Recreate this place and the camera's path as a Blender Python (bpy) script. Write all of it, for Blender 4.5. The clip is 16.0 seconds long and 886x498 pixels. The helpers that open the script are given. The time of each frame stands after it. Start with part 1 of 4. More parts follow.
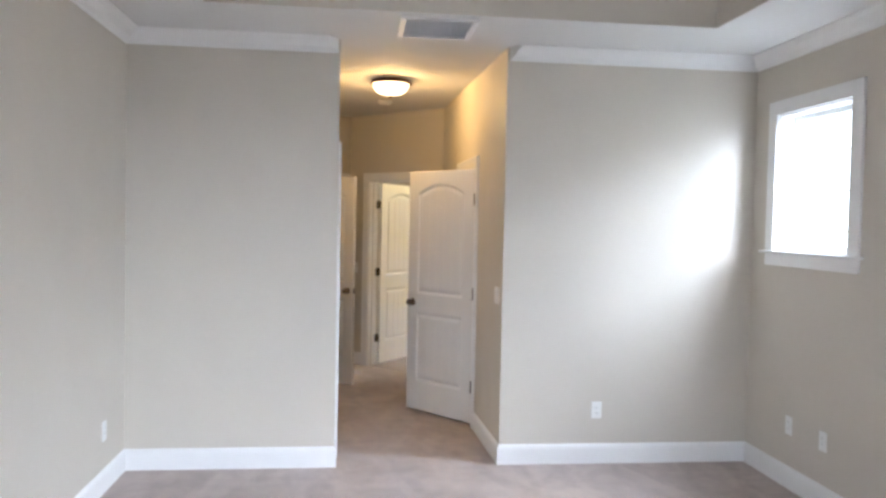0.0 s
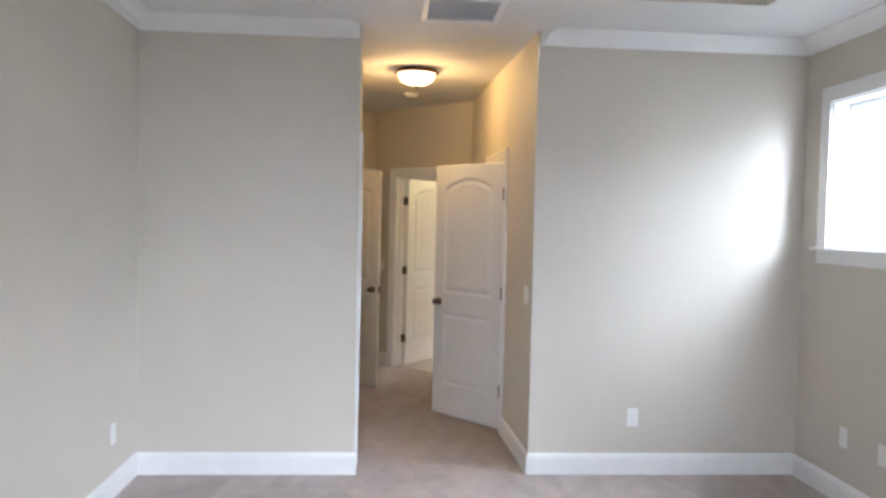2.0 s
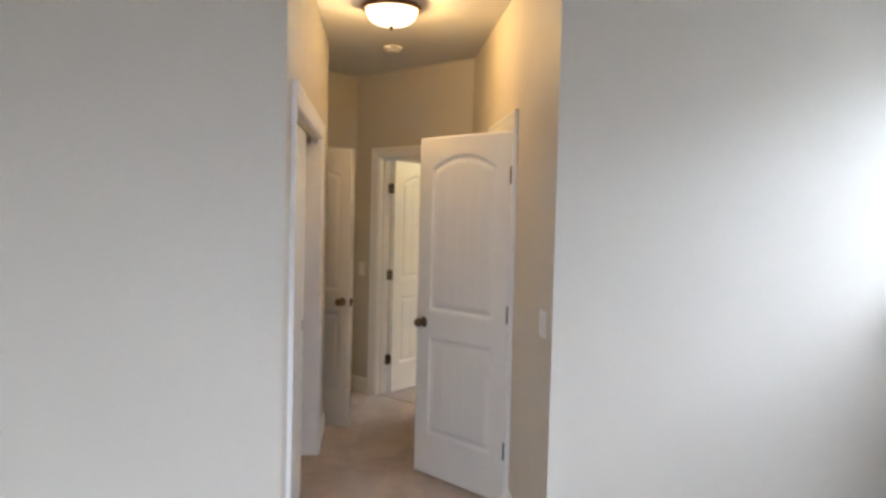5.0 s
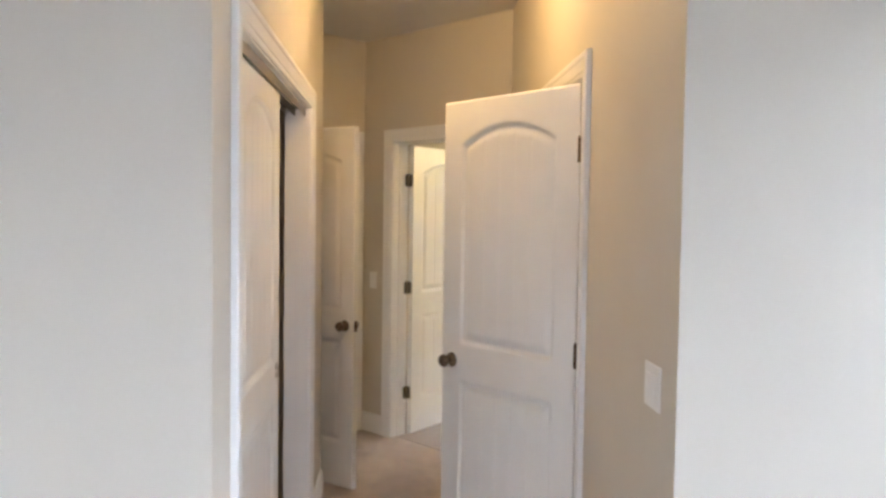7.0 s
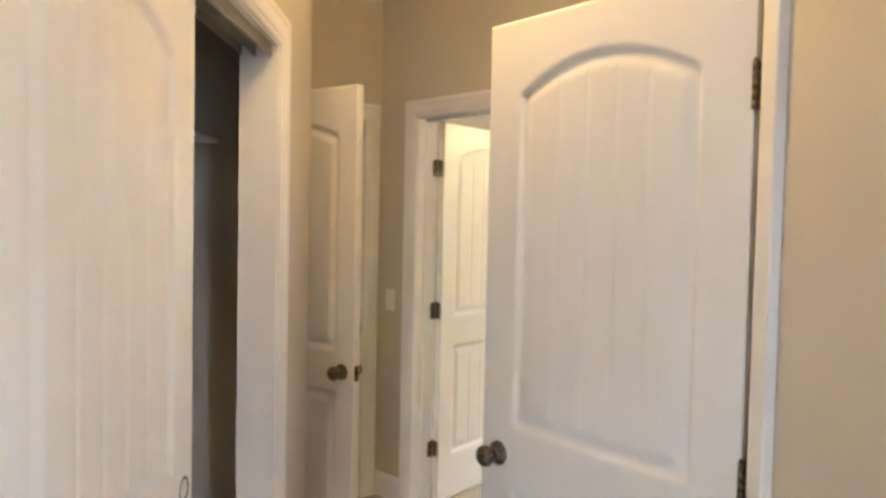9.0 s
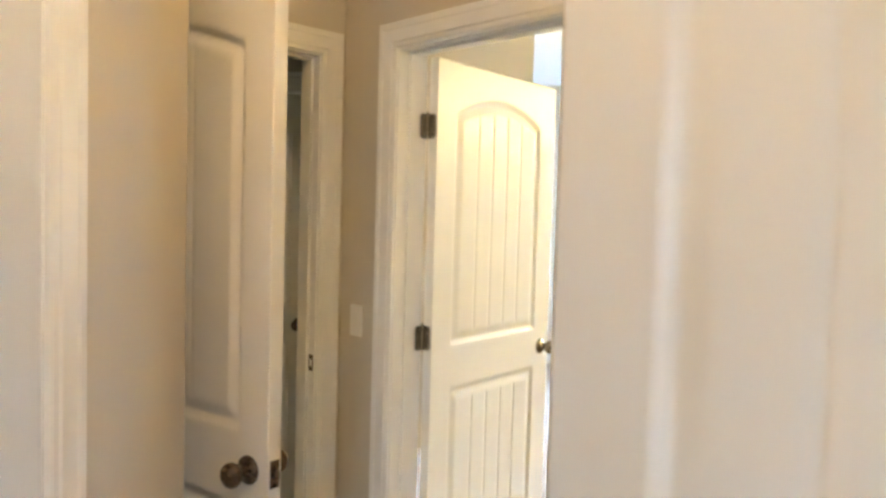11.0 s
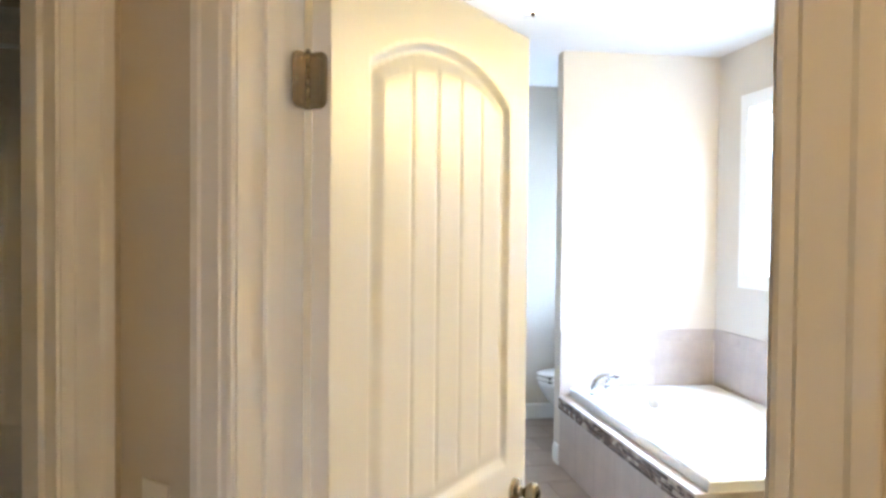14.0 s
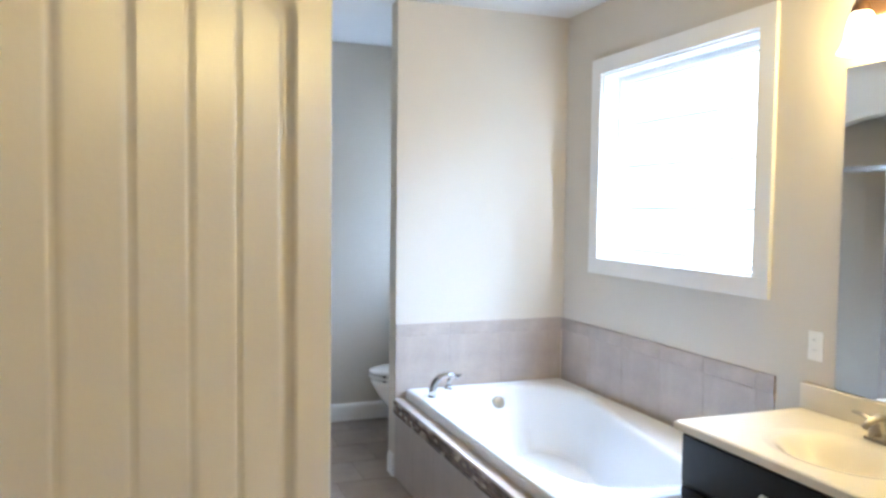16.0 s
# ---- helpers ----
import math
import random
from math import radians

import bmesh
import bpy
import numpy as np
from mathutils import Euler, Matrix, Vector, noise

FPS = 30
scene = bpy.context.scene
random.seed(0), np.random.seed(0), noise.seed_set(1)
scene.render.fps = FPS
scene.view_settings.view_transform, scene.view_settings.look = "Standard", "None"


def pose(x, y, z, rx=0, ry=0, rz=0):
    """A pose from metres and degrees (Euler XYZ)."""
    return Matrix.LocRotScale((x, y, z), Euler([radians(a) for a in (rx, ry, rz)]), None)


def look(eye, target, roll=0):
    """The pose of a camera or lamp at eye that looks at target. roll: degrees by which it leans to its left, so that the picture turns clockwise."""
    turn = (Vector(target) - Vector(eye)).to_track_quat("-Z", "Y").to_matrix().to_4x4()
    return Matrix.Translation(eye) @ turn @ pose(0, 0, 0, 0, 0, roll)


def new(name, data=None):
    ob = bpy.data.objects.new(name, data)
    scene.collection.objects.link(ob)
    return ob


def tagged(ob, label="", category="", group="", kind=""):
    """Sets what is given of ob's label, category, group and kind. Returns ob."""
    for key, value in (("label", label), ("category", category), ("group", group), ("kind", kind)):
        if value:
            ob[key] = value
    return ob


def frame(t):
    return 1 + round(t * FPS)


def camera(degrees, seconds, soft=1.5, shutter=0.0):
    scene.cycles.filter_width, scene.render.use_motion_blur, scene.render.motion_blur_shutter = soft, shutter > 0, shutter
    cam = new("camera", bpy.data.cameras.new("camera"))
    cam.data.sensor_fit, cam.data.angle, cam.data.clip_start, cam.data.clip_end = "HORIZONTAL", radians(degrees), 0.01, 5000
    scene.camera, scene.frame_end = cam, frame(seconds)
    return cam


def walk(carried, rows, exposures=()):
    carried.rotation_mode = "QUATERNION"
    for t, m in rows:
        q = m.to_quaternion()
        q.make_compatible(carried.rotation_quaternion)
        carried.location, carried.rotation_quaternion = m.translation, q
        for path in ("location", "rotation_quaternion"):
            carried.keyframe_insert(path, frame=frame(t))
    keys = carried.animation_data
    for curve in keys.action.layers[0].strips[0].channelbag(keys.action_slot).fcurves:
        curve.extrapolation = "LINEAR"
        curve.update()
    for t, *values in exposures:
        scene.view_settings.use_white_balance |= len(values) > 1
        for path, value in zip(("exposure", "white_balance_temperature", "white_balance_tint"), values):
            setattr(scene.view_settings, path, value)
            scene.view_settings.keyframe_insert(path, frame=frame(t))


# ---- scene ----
cam = camera(60.5, 16.0, soft=2.9)

PATH = [
    (0, (0.109, 0.829, 1.62), (0.333, 2.815, 1.55), 1.2),
    (0.5, (0.118, 0.883, 1.601), (0.328, 2.871, 1.53), 1.4),
    (1, (0.128, 0.937, 1.588), (0.318, 2.927, 1.513), 1.5),
    (1.5, (0.151, 1.013, 1.581), (0.317, 3.005, 1.507), 1.4),
    (2, (0.179, 1.097, 1.585), (0.318, 3.091, 1.514), 1.3),
    (2.5, (0.231, 1.247, 1.598), (0.339, 3.243, 1.537), 1.2),
    (3, (0.283, 1.448, 1.608), (0.4, 3.443, 1.54), 1.2),
    (3.5, (0.322, 1.727, 1.606), (0.452, 3.721, 1.524), 1.3),
    (4, (0.376, 2.055, 1.603), (0.503, 4.049, 1.512), 1.3),
    (6.5, (0.508, 3.73, 1.564), (0.558, 5.727, 1.475), 1.1),
    (7, (0.484, 4.04, 1.558), (0.522, 6.038, 1.471), 0.8),
    (7.5, (0.468, 4.342, 1.542), (0.4835, 6.34, 1.465), 1.0),
    (8, (0.489, 4.665, 1.556), (0.454, 6.663, 1.475), 1.0),
    (8.2, (0.496, 4.8, 1.559), (0.436, 6.797, 1.48), 1.2),
    (10.5, (0.473, 6.377, 1.511), (0.422, 8.374, 1.411), 1.3),
    (11, (0.465, 6.676, 1.509), (0.421, 8.673, 1.407), 1.6),
    (11.5, (0.478, 6.93, 1.501), (0.423, 8.927, 1.407), 1.8),
    (12, (0.419, 7.186, 1.546), (0.427, 9.183, 1.428), 2.2),
    (12.5, (0.374, 7.439, 1.512), (0.452, 9.437, 1.453), 2.0),
    (13, (0.350, 7.725, 1.540), (0.509, 9.718, 1.475), 0.9),
    (13.5, (0.343, 7.960, 1.555), (0.576, 9.946, 1.504), 0.6),
    (14, (0.375, 8.155, 1.568), (0.668, 10.133, 1.520), 0.5),
    (14.5, (0.442, 8.345, 1.582), (0.814, 10.309, 1.524), 0.6),
    (15, (0.484, 8.522, 1.590), (0.965, 10.462, 1.525), 1.0),
    (15.5, (0.535, 8.665, 1.592), (1.125, 10.574, 1.508), 0.9),
    (16, (0.611, 8.843, 1.585), (1.312, 10.713, 1.478), 0.7),
]
walk(cam, [(t, look(eye, target, roll)) for t, eye, target, roll in PATH],
     exposures=[(0.0, 0.27, 6500, 10), (2.0, 0.16, 6500, 10), (4.0, 0.04, 6500, 10), (7.0, 0.50, 6500, 10), (8.0, 0.56, 6500, 9), (10.5, 0.98, 6500, 5),
                (11.5, 1.14, 6550, 4), (12.1, 1.40, 6250, 6), (13.0, 1.24, 6200, 8), (13.6, 1.02, 6250, 9), (14.2, 0.60, 6250, 9), (15.0, 0.31, 6350, 9),
                (15.5, -0.03, 6350, 9), (16.0, -0.22, 6350, 9)])

# ---- world and lights ----
world = bpy.data.worlds.new("overcast_sky")
scene.world = world
world.use_nodes = True
wn = world.node_tree.nodes
sky = wn.new("ShaderNodeTexSky")
sky.sky_type = "NISHITA"
sky.sun_disc = False
sky.sun_elevation = radians(48)
sky.sun_rotation = radians(70)
wn["Background"].inputs["Strength"].default_value = 0.12
world.node_tree.links.new(sky.outputs["Color"], wn["Background"].inputs["Color"])

sun = new("sun", bpy.data.lights.new("sun", "SUN"))
sun.data.energy, sun.data.angle, sun.data.color = 1.0, radians(12), (1.0, 0.96, 0.9)
sun.matrix_world = look((8, 4, 10), (0, 4, 0))


def window_light(name, eye, target, width, height, watts, colour=(0.9, 0.95, 1.0)):
    data = bpy.data.lights.new(name, "AREA")
    data.shape, data.size, data.size_y, data.energy, data.color = "RECTANGLE", width, height, watts, colour
    ob = new(name, data)
    ob.matrix_world = look(eye, target)
    return ob


def bulb(name, at, watts, colour, radius=0.05):
    data = bpy.data.lights.new(name, "POINT")
    data.energy, data.color, data.shadow_soft_size = watts, colour, radius
    ob = new(name, data)
    ob.location = at
    return ob


WARM = (1.0, 0.63, 0.25)
DAY = (0.79, 0.92, 1.16)
BATH_DAY = (0.64, 0.90, 1.36)
WX_LAMP = 2.876
# open sky above the neighbouring house, seen through each window
window_light("bedroom_sky_daylight", (4.45, 5.00, 3.50), (2.82, 5.20, 1.90), 3.1, 2.2, 780, DAY)
window_light("bath_sky_daylight", (4.50, 12.00, 3.85), (3.00, 12.03, 2.15), 3.6, 2.6, 2100, BATH_DAY)
window_light("toilet_window_daylight", (3.150, 13.80, 1.75), (0, 13.80, 1.75), 0.55, 0.87, 26, BATH_DAY)
# fill lamps outside two unseen windows, added to brighten the bedroom
window_light("rear_fill_daylight", (0.20, -5.60, 3.55), (-0.20, -2.50, 2.20), 5.0, 3.2, 2800, DAY)
window_light("side_fill_daylight", (5.20, -0.10, 3.00), (2.82, 1.70, 1.50), 3.4, 2.0, 1500, DAY)
bulb("hall_bulb", (0.361, 7.15, 2.69), 29, WARM)
bulb("bath_bulb", (1.35, 11.80, 2.675), 10, (1.0, 0.80, 0.52))
SHADES = (10.82, 10.63, 10.44, 10.25, 10.06)
for y in SHADES:
    bulb("vanity_bulb", (WX_LAMP, y, 2.22), 11.5, (1.0, 0.76, 0.31), 0.035)


# ---- materials ----
def material(name, colour, rough=0.5, metal=0.0, vary=0.06, scale=6.0, fine=0.0, fine_scale=200.0, bump=0.0, bump_scale=300.0, island=0.0, spec=0.5):
    m = bpy.data.materials.new(name)
    m.use_nodes = True
    n, l = m.node_tree.nodes, m.node_tree.links
    b = n["Principled BSDF"]
    b.inputs["Roughness"].default_value, b.inputs["Metallic"].default_value = rough, metal
    b.inputs["Specular IOR Level"].default_value = spec
    co = n.new("ShaderNodeTexCoord")

    def noise_value(sc, detail=4.0):
        t = n.new("ShaderNodeTexNoise")
        t.inputs["Scale"].default_value, t.inputs["Detail"].default_value = sc, detail
        l.new(co.outputs["Object"], t.inputs["Vector"])
        return t.outputs["Fac"]

    def shifted(value, lo, hi):
        r = n.new("ShaderNodeMapRange")
        r.inputs["From Min"].default_value, r.inputs["From Max"].default_value = 0.25, 0.75
        r.inputs["To Min"].default_value, r.inputs["To Max"].default_value = lo, hi
        l.new(value, r.inputs["Value"])
        return r.outputs["Result"]

    tone = shifted(noise_value(scale), 1 - vary, 1 + vary)
    if fine:
        k = n.new("ShaderNodeMath")
        k.operation = "MULTIPLY"
        l.new(tone, k.inputs[0])
        l.new(shifted(noise_value(fine_scale, 2.0), 1 - fine, 1 + fine), k.inputs[1])
        tone = k.outputs[0]
    if island:
        info = n.new("ShaderNodeObjectInfo")
        r = n.new("ShaderNodeMapRange")
        r.inputs["To Min"].default_value, r.inputs["To Max"].default_value = 1 - island, 1 + island
        l.new(info.outputs["Random"], r.inputs["Value"])
        k = n.new("ShaderNodeMath")
        k.operation = "MULTIPLY"
        l.new(tone, k.inputs[0])
        l.new(r.outputs["Result"], k.inputs[1])
        tone = k.outputs[0]
    mix = n.new("ShaderNodeVectorMath")
    mix.operation = "SCALE"
    mix.inputs[0].default_value = colour
    l.new(tone, mix.inputs["Scale"])
    l.new(mix.outputs["Vector"], b.inputs["Base Color"])
    rr = shifted(noise_value(scale * 2.3), max(0.02, rough * 0.88), min(1.0, rough * 1.12))
    l.new(rr, b.inputs["Roughness"])
    if bump:
        bp = n.new("ShaderNodeBump")
        bp.inputs["Strength"].default_value, bp.inputs["Distance"].default_value = bump, 0.004
        l.new(noise_value(bump_scale, 3.0), bp.inputs["Height"])
        l.new(bp.outputs["Normal"], b.inputs["Normal"])
    return m


M_WALL = material("beige_wall_paint", (0.598, 0.545, 0.464), 0.62, vary=0.02, scale=2.0, bump=0.10, bump_scale=260)
M_CEIL = material("white_ceiling_paint", (0.73, 0.72, 0.70), 0.85, vary=0.015, scale=3.0, bump=0.12, bump_scale=180)
M_TRIM = material("white_trim_paint", (0.82, 0.81, 0.79), 0.34, vary=0.015, scale=5.0, bump=0.03, bump_scale=60)
M_DOOR = material("white_door_paint", (0.80, 0.785, 0.75), 0.33, vary=0.02, scale=5.0, bump=0.05, bump_scale=90)
M_BRONZE = material("aged_bronze_metal", (0.16, 0.12, 0.092), 0.27, metal=0.9, vary=0.12, scale=30)
M_BRASS = material("antique_brass", (0.33, 0.285, 0.215), 0.22, metal=0.9, vary=0.12, scale=30)
M_NICKEL = material("satin_nickel", (0.47, 0.43, 0.37), 0.30, metal=1.0, vary=0.06, scale=40)
M_CHROME = material("chrome", (0.50, 0.50, 0.50), 0.16, metal=1.0, vary=0.02)
M_DARKM = material("dark_lamp_bronze", (0.17, 0.095, 0.058), 0.35, metal=0.75, vary=0.1, scale=30)
M_PLATE = material("white_plastic", (0.82, 0.81, 0.78), 0.35, vary=0.01)
M_SLOT = material("dark_slot", (0.05, 0.05, 0.05), 0.6, vary=0.02)
M_TILE = material("taupe_ceramic_tile", (0.40, 0.335, 0.288), 0.33, vary=0.12, scale=7.0, fine=0.04, fine_scale=60, island=0.03, bump=0.04, bump_scale=70)
M_FTILE = material("beige_floor_tile", (0.31, 0.25, 0.205), 0.36, vary=0.20, scale=5.0, fine=0.05, fine_scale=50, island=0.06, bump=0.04, bump_scale=60)
M_GROUT = material("grey_beige_grout", (0.36, 0.305, 0.262), 0.9, vary=0.06, scale=30)
M_TUB = material("white_acrylic", (0.80, 0.80, 0.80), 0.12, vary=0.008)
M_MARBLE = material("cream_cultured_marble", (0.80, 0.74, 0.63), 0.14, vary=0.03, scale=8)
M_ESPRESSO = material("espresso_stained_wood", (0.008, 0.007, 0.007), 0.42, vary=0.2, scale=12, fine=0.1, fine_scale=80, spec=0.22)
M_PORC = material("white_porcelain", (0.84, 0.84, 0.83), 0.08, vary=0.006)
M_GRILLE = material("white_enamel_grille", (0.80, 0.80, 0.81), 0.45, vary=0.02)
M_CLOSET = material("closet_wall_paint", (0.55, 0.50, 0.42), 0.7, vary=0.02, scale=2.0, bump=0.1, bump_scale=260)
M_GRASS = material("lawn", (0.09, 0.13, 0.05), 0.95, vary=0.3, scale=1.5, fine=0.3, fine_scale=60)
M_SIDING = material("pale_lap_siding", (0.62, 0.62, 0.60), 0.6, vary=0.03, scale=2)


def carpet():
    """Cut pile: fine tufts, soft mottling and the lighter and darker strokes that a vacuum cleaner leaves."""
    m = material("beige_carpet", (0.50, 0.425, 0.385), 0.95, vary=0.08, scale=9.0, fine=0.16, fine_scale=420, bump=0.9, bump_scale=480, spec=0.1)
    n, l = m.node_tree.nodes, m.node_tree.links
    b = n["Principled BSDF"]
    was = b.inputs["Base Color"].links[0].from_socket
    co = n.new("ShaderNodeTexCoord")
    turn = n.new("ShaderNodeMapping")
    turn.inputs["Rotation"].default_value = (0, 0, radians(24))
    turn.inputs["Scale"].default_value = (2.6, 1.1, 1.0)
    l.new(co.outputs["Object"], turn.inputs["Vector"])
    strokes = n.new("ShaderNodeTexNoise")
    strokes.inputs["Scale"].default_value, strokes.inputs["Detail"].default_value, strokes.inputs["Distortion"].default_value = 1.5, 3.0, 0.9
    l.new(turn.outputs["Vector"], strokes.inputs["Vector"])
    lay = n.new("ShaderNodeMapRange")
    lay.interpolation_type = "SMOOTHSTEP"
    lay.inputs["From Min"].default_value, lay.inputs["From Max"].default_value = 0.36, 0.64
    lay.inputs["To Min"].default_value, lay.inputs["To Max"].default_value = 0.92, 1.08
    l.new(strokes.outputs["Fac"], lay.inputs["Value"])
    tone = n.new("ShaderNodeVectorMath")
    tone.operation = "SCALE"
    l.new(was, tone.inputs[0])
    l.new(lay.outputs["Result"], tone.inputs["Scale"])
    l.new(tone.outputs["Vector"], b.inputs["Base Color"])
    return m


def mosaic():
    """Stone chips in dark brown, taupe and cream, one colour a chip."""
    m = material("brown_stone_mosaic", (0.2, 0.15, 0.11), 0.25, vary=0.2, scale=30)
    n, l = m.node_tree.nodes, m.node_tree.links
    b = n["Principled BSDF"]
    info = n.new("ShaderNodeObjectInfo")
    ramp = n.new("ShaderNodeValToRGB")
    ramp.color_ramp.interpolation = "CONSTANT"
    stops = ((0.0, (0.095, 0.070, 0.056)), (0.24, (0.17, 0.125, 0.097)), (0.46, (0.29, 0.235, 0.19)), (0.66, (0.13, 0.105, 0.092)), (0.82, (0.43, 0.37, 0.305)))
    while len(ramp.color_ramp.elements) < len(stops):
        ramp.color_ramp.elements.new(0.5)
    for e, (at, c) in zip(ramp.color_ramp.elements, stops):
        e.position, e.color = at, (*c, 1)
    l.new(info.outputs["Random"], ramp.inputs["Fac"])
    l.new(ramp.outputs["Color"], b.inputs["Base Color"])
    return m


M_CARPET = carpet()
M_MOSAIC = mosaic()


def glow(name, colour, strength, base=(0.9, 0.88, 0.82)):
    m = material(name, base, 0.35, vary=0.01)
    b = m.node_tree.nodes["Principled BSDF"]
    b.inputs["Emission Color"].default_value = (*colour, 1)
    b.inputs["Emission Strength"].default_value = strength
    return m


M_GLOBE = glow("lit_frosted_glass", (1.0, 0.78, 0.50), 3.2)
# siding with emission in place of the daylight falling on it
M_OUTSIDE = glow("glowing_pale_siding", (0.94, 0.97, 1.0), 1.35, (0.8, 0.8, 0.8))
M_BGLOBE = glow("lit_bath_glass", (1.0, 0.86, 0.66), 4.5)


def clear(name, colour, rough, ior=1.45):
    m = bpy.data.materials.new(name)
    m.use_nodes = True
    b = m.node_tree.nodes["Principled BSDF"]
    b.inputs["Base Color"].default_value = (*colour, 1)
    b.inputs["Roughness"].default_value = rough
    b.inputs["Transmission Weight"].default_value = 1.0
    b.inputs["IOR"].default_value = ior
    return m


M_GLASS = clear("window_glass", (0.96, 0.98, 0.98), 0.0)
M_MIRROR = material("mirror_silver", (0.93, 0.94, 0.93), 0.01, metal=1.0, vary=0.0)


# ---- mesh helpers ----
def finish(bm, name, mat, parent=None, smooth=False, bevel=0.0):
    bmesh.ops.recalc_face_normals(bm, faces=bm.faces)
    me = bpy.data.meshes.new(name)
    bm.to_mesh(me)
    bm.free()
    me.materials.append(mat)
    if smooth:
        me.polygons.foreach_set("use_smooth", [True] * len(me.polygons))
    ob = new(name, me)
    if bevel:
        b = ob.modifiers.new("bevel", "BEVEL")
        b.width, b.segments, b.limit_method, b.angle_limit = bevel, 2, "ANGLE", radians(40)
    if parent:
        ob.parent = parent
    return ob


def part(name, bm, mat, parent, label="", smooth=False, bevel=0.0):
    ob = finish(bm, name, mat, parent, smooth, bevel)
    return tagged(ob, label) if label else ob


def empty(name, m):
    ob = new(name)
    ob.empty_display_size = 0.1
    ob.matrix_world = m
    return ob


def add_box(bm, x0, y0, z0, x1, y1, z1, m=None):
    vs = [bm.verts.new(p) for p in ((x0, y0, z0), (x1, y0, z0), (x1, y1, z0), (x0, y1, z0), (x0, y0, z1), (x1, y0, z1), (x1, y1, z1), (x0, y1, z1))]
    for f in ((0, 1, 2, 3), (4, 5, 6, 7), (0, 1, 5, 4), (1, 2, 6, 5), (2, 3, 7, 6), (3, 0, 4, 7)):
        bm.faces.new([vs[i] for i in f])
    if m:
        for v in vs:
            v.co = m @ v.co
    return bm


def box(x0, y0, z0, x1, y1, z1, m=None):
    return add_box(bmesh.new(), x0, y0, z0, x1, y1, z1, m)


def add_lathe(bm, profile, m=None, steps=32, squash=(1, 1)):
    """Turns (radius, height) pairs about z."""
    rings = []
    for r, z in profile:
        if r < 1e-5:
            rings.append([bm.verts.new((0, 0, z))])
        else:
            rings.append([bm.verts.new((r * squash[0] * math.cos(a), r * squash[1] * math.sin(a), z)) for a in (2 * math.pi * i / steps for i in range(steps))])
    for a, b in zip(rings, rings[1:]):
        for i in range(steps):
            j = (i + 1) % steps
            if len(a) == 1 and len(b) == 1:
                continue
            if len(a) == 1:
                bm.faces.new((a[0], b[i], b[j]))
            elif len(b) == 1:
                bm.faces.new((a[i], a[j], b[0]))
            else:
                bm.faces.new((a[i], a[j], b[j], b[i]))
    if m:
        for ring in rings:
            for v in ring:
                v.co = m @ v.co
    return bm


def lathe(profile, m=None, steps=32, squash=(1, 1)):
    return add_lathe(bmesh.new(), profile, m, steps, squash)


def add_tube(bm, points, radii, steps=12):
    """A round bar along points."""
    pts = [Vector(p) for p in points]
    rings = []
    side = None
    for i, p in enumerate(pts):
        d = (pts[min(i + 1, len(pts) - 1)] - pts[max(i - 1, 0)]).normalized()
        if side is None:
            side = d.orthogonal().normalized()
        side = (side - d * side.dot(d)).normalized()
        up = d.cross(side)
        r = radii[i] if isinstance(radii, (list, tuple)) else radii
        rings.append([bm.verts.new(p + r * (math.cos(a) * side + math.sin(a) * up)) for a in (2 * math.pi * k / steps for k in range(steps))])
    for a, b in zip(rings, rings[1:]):
        for k in range(steps):
            bm.faces.new((a[k], a[(k + 1) % steps], b[(k + 1) % steps], b[k]))
    bm.faces.new(rings[0])
    bm.faces.new(rings[-1])
    return bm


def tube(points, radii, steps=12):
    return add_tube(bmesh.new(), points, radii, steps)


def sweep(bm, profile, frames, closed_ends=True):
    """Carries a profile of (a, b) pairs through frames of (origin, a axis, b axis)."""
    rings = [[bm.verts.new(Vector(o) + a * Vector(u) + b * Vector(w)) for a, b in profile] for o, u, w in frames]
    k = len(profile)
    for r, q in zip(rings, rings[1:]):
        for i in range(k):
            bm.faces.new((r[i], r[(i + 1) % k], q[(i + 1) % k], q[i]))
    if closed_ends:
        bm.faces.new(rings[0])
        bm.faces.new(rings[-1])
    return bm


class Run:
    """A wall line from p to q seen from the room: s along it, n out of the wall into the room."""

    def __init__(self, p, q):
        self.p, self.q = Vector((*p, 0)), Vector((*q, 0))
        self.length = (self.q - self.p).length
        self.u = (self.q - self.p).normalized()
        self.n = Vector((self.u.y, -self.u.x, 0))

    def at(self, s, n=0.0, z=0.0):
        return self.p + self.u * s + self.n * n + Vector((0, 0, z))

    def matrix(self, s=0.0, n=0.0, z=0.0):
        """x along the wall, y into the wall, z up."""
        o = self.at(s, n, z)
        return Matrix(((self.u.x, -self.n.x, 0, o.x), (self.u.y, -self.n.y, 0, o.y), (0, 0, 1, o.z), (0, 0, 0, 1)))

    def s_of(self, x, y):
        return (Vector((x, y, 0)) - self.p).dot(self.u)


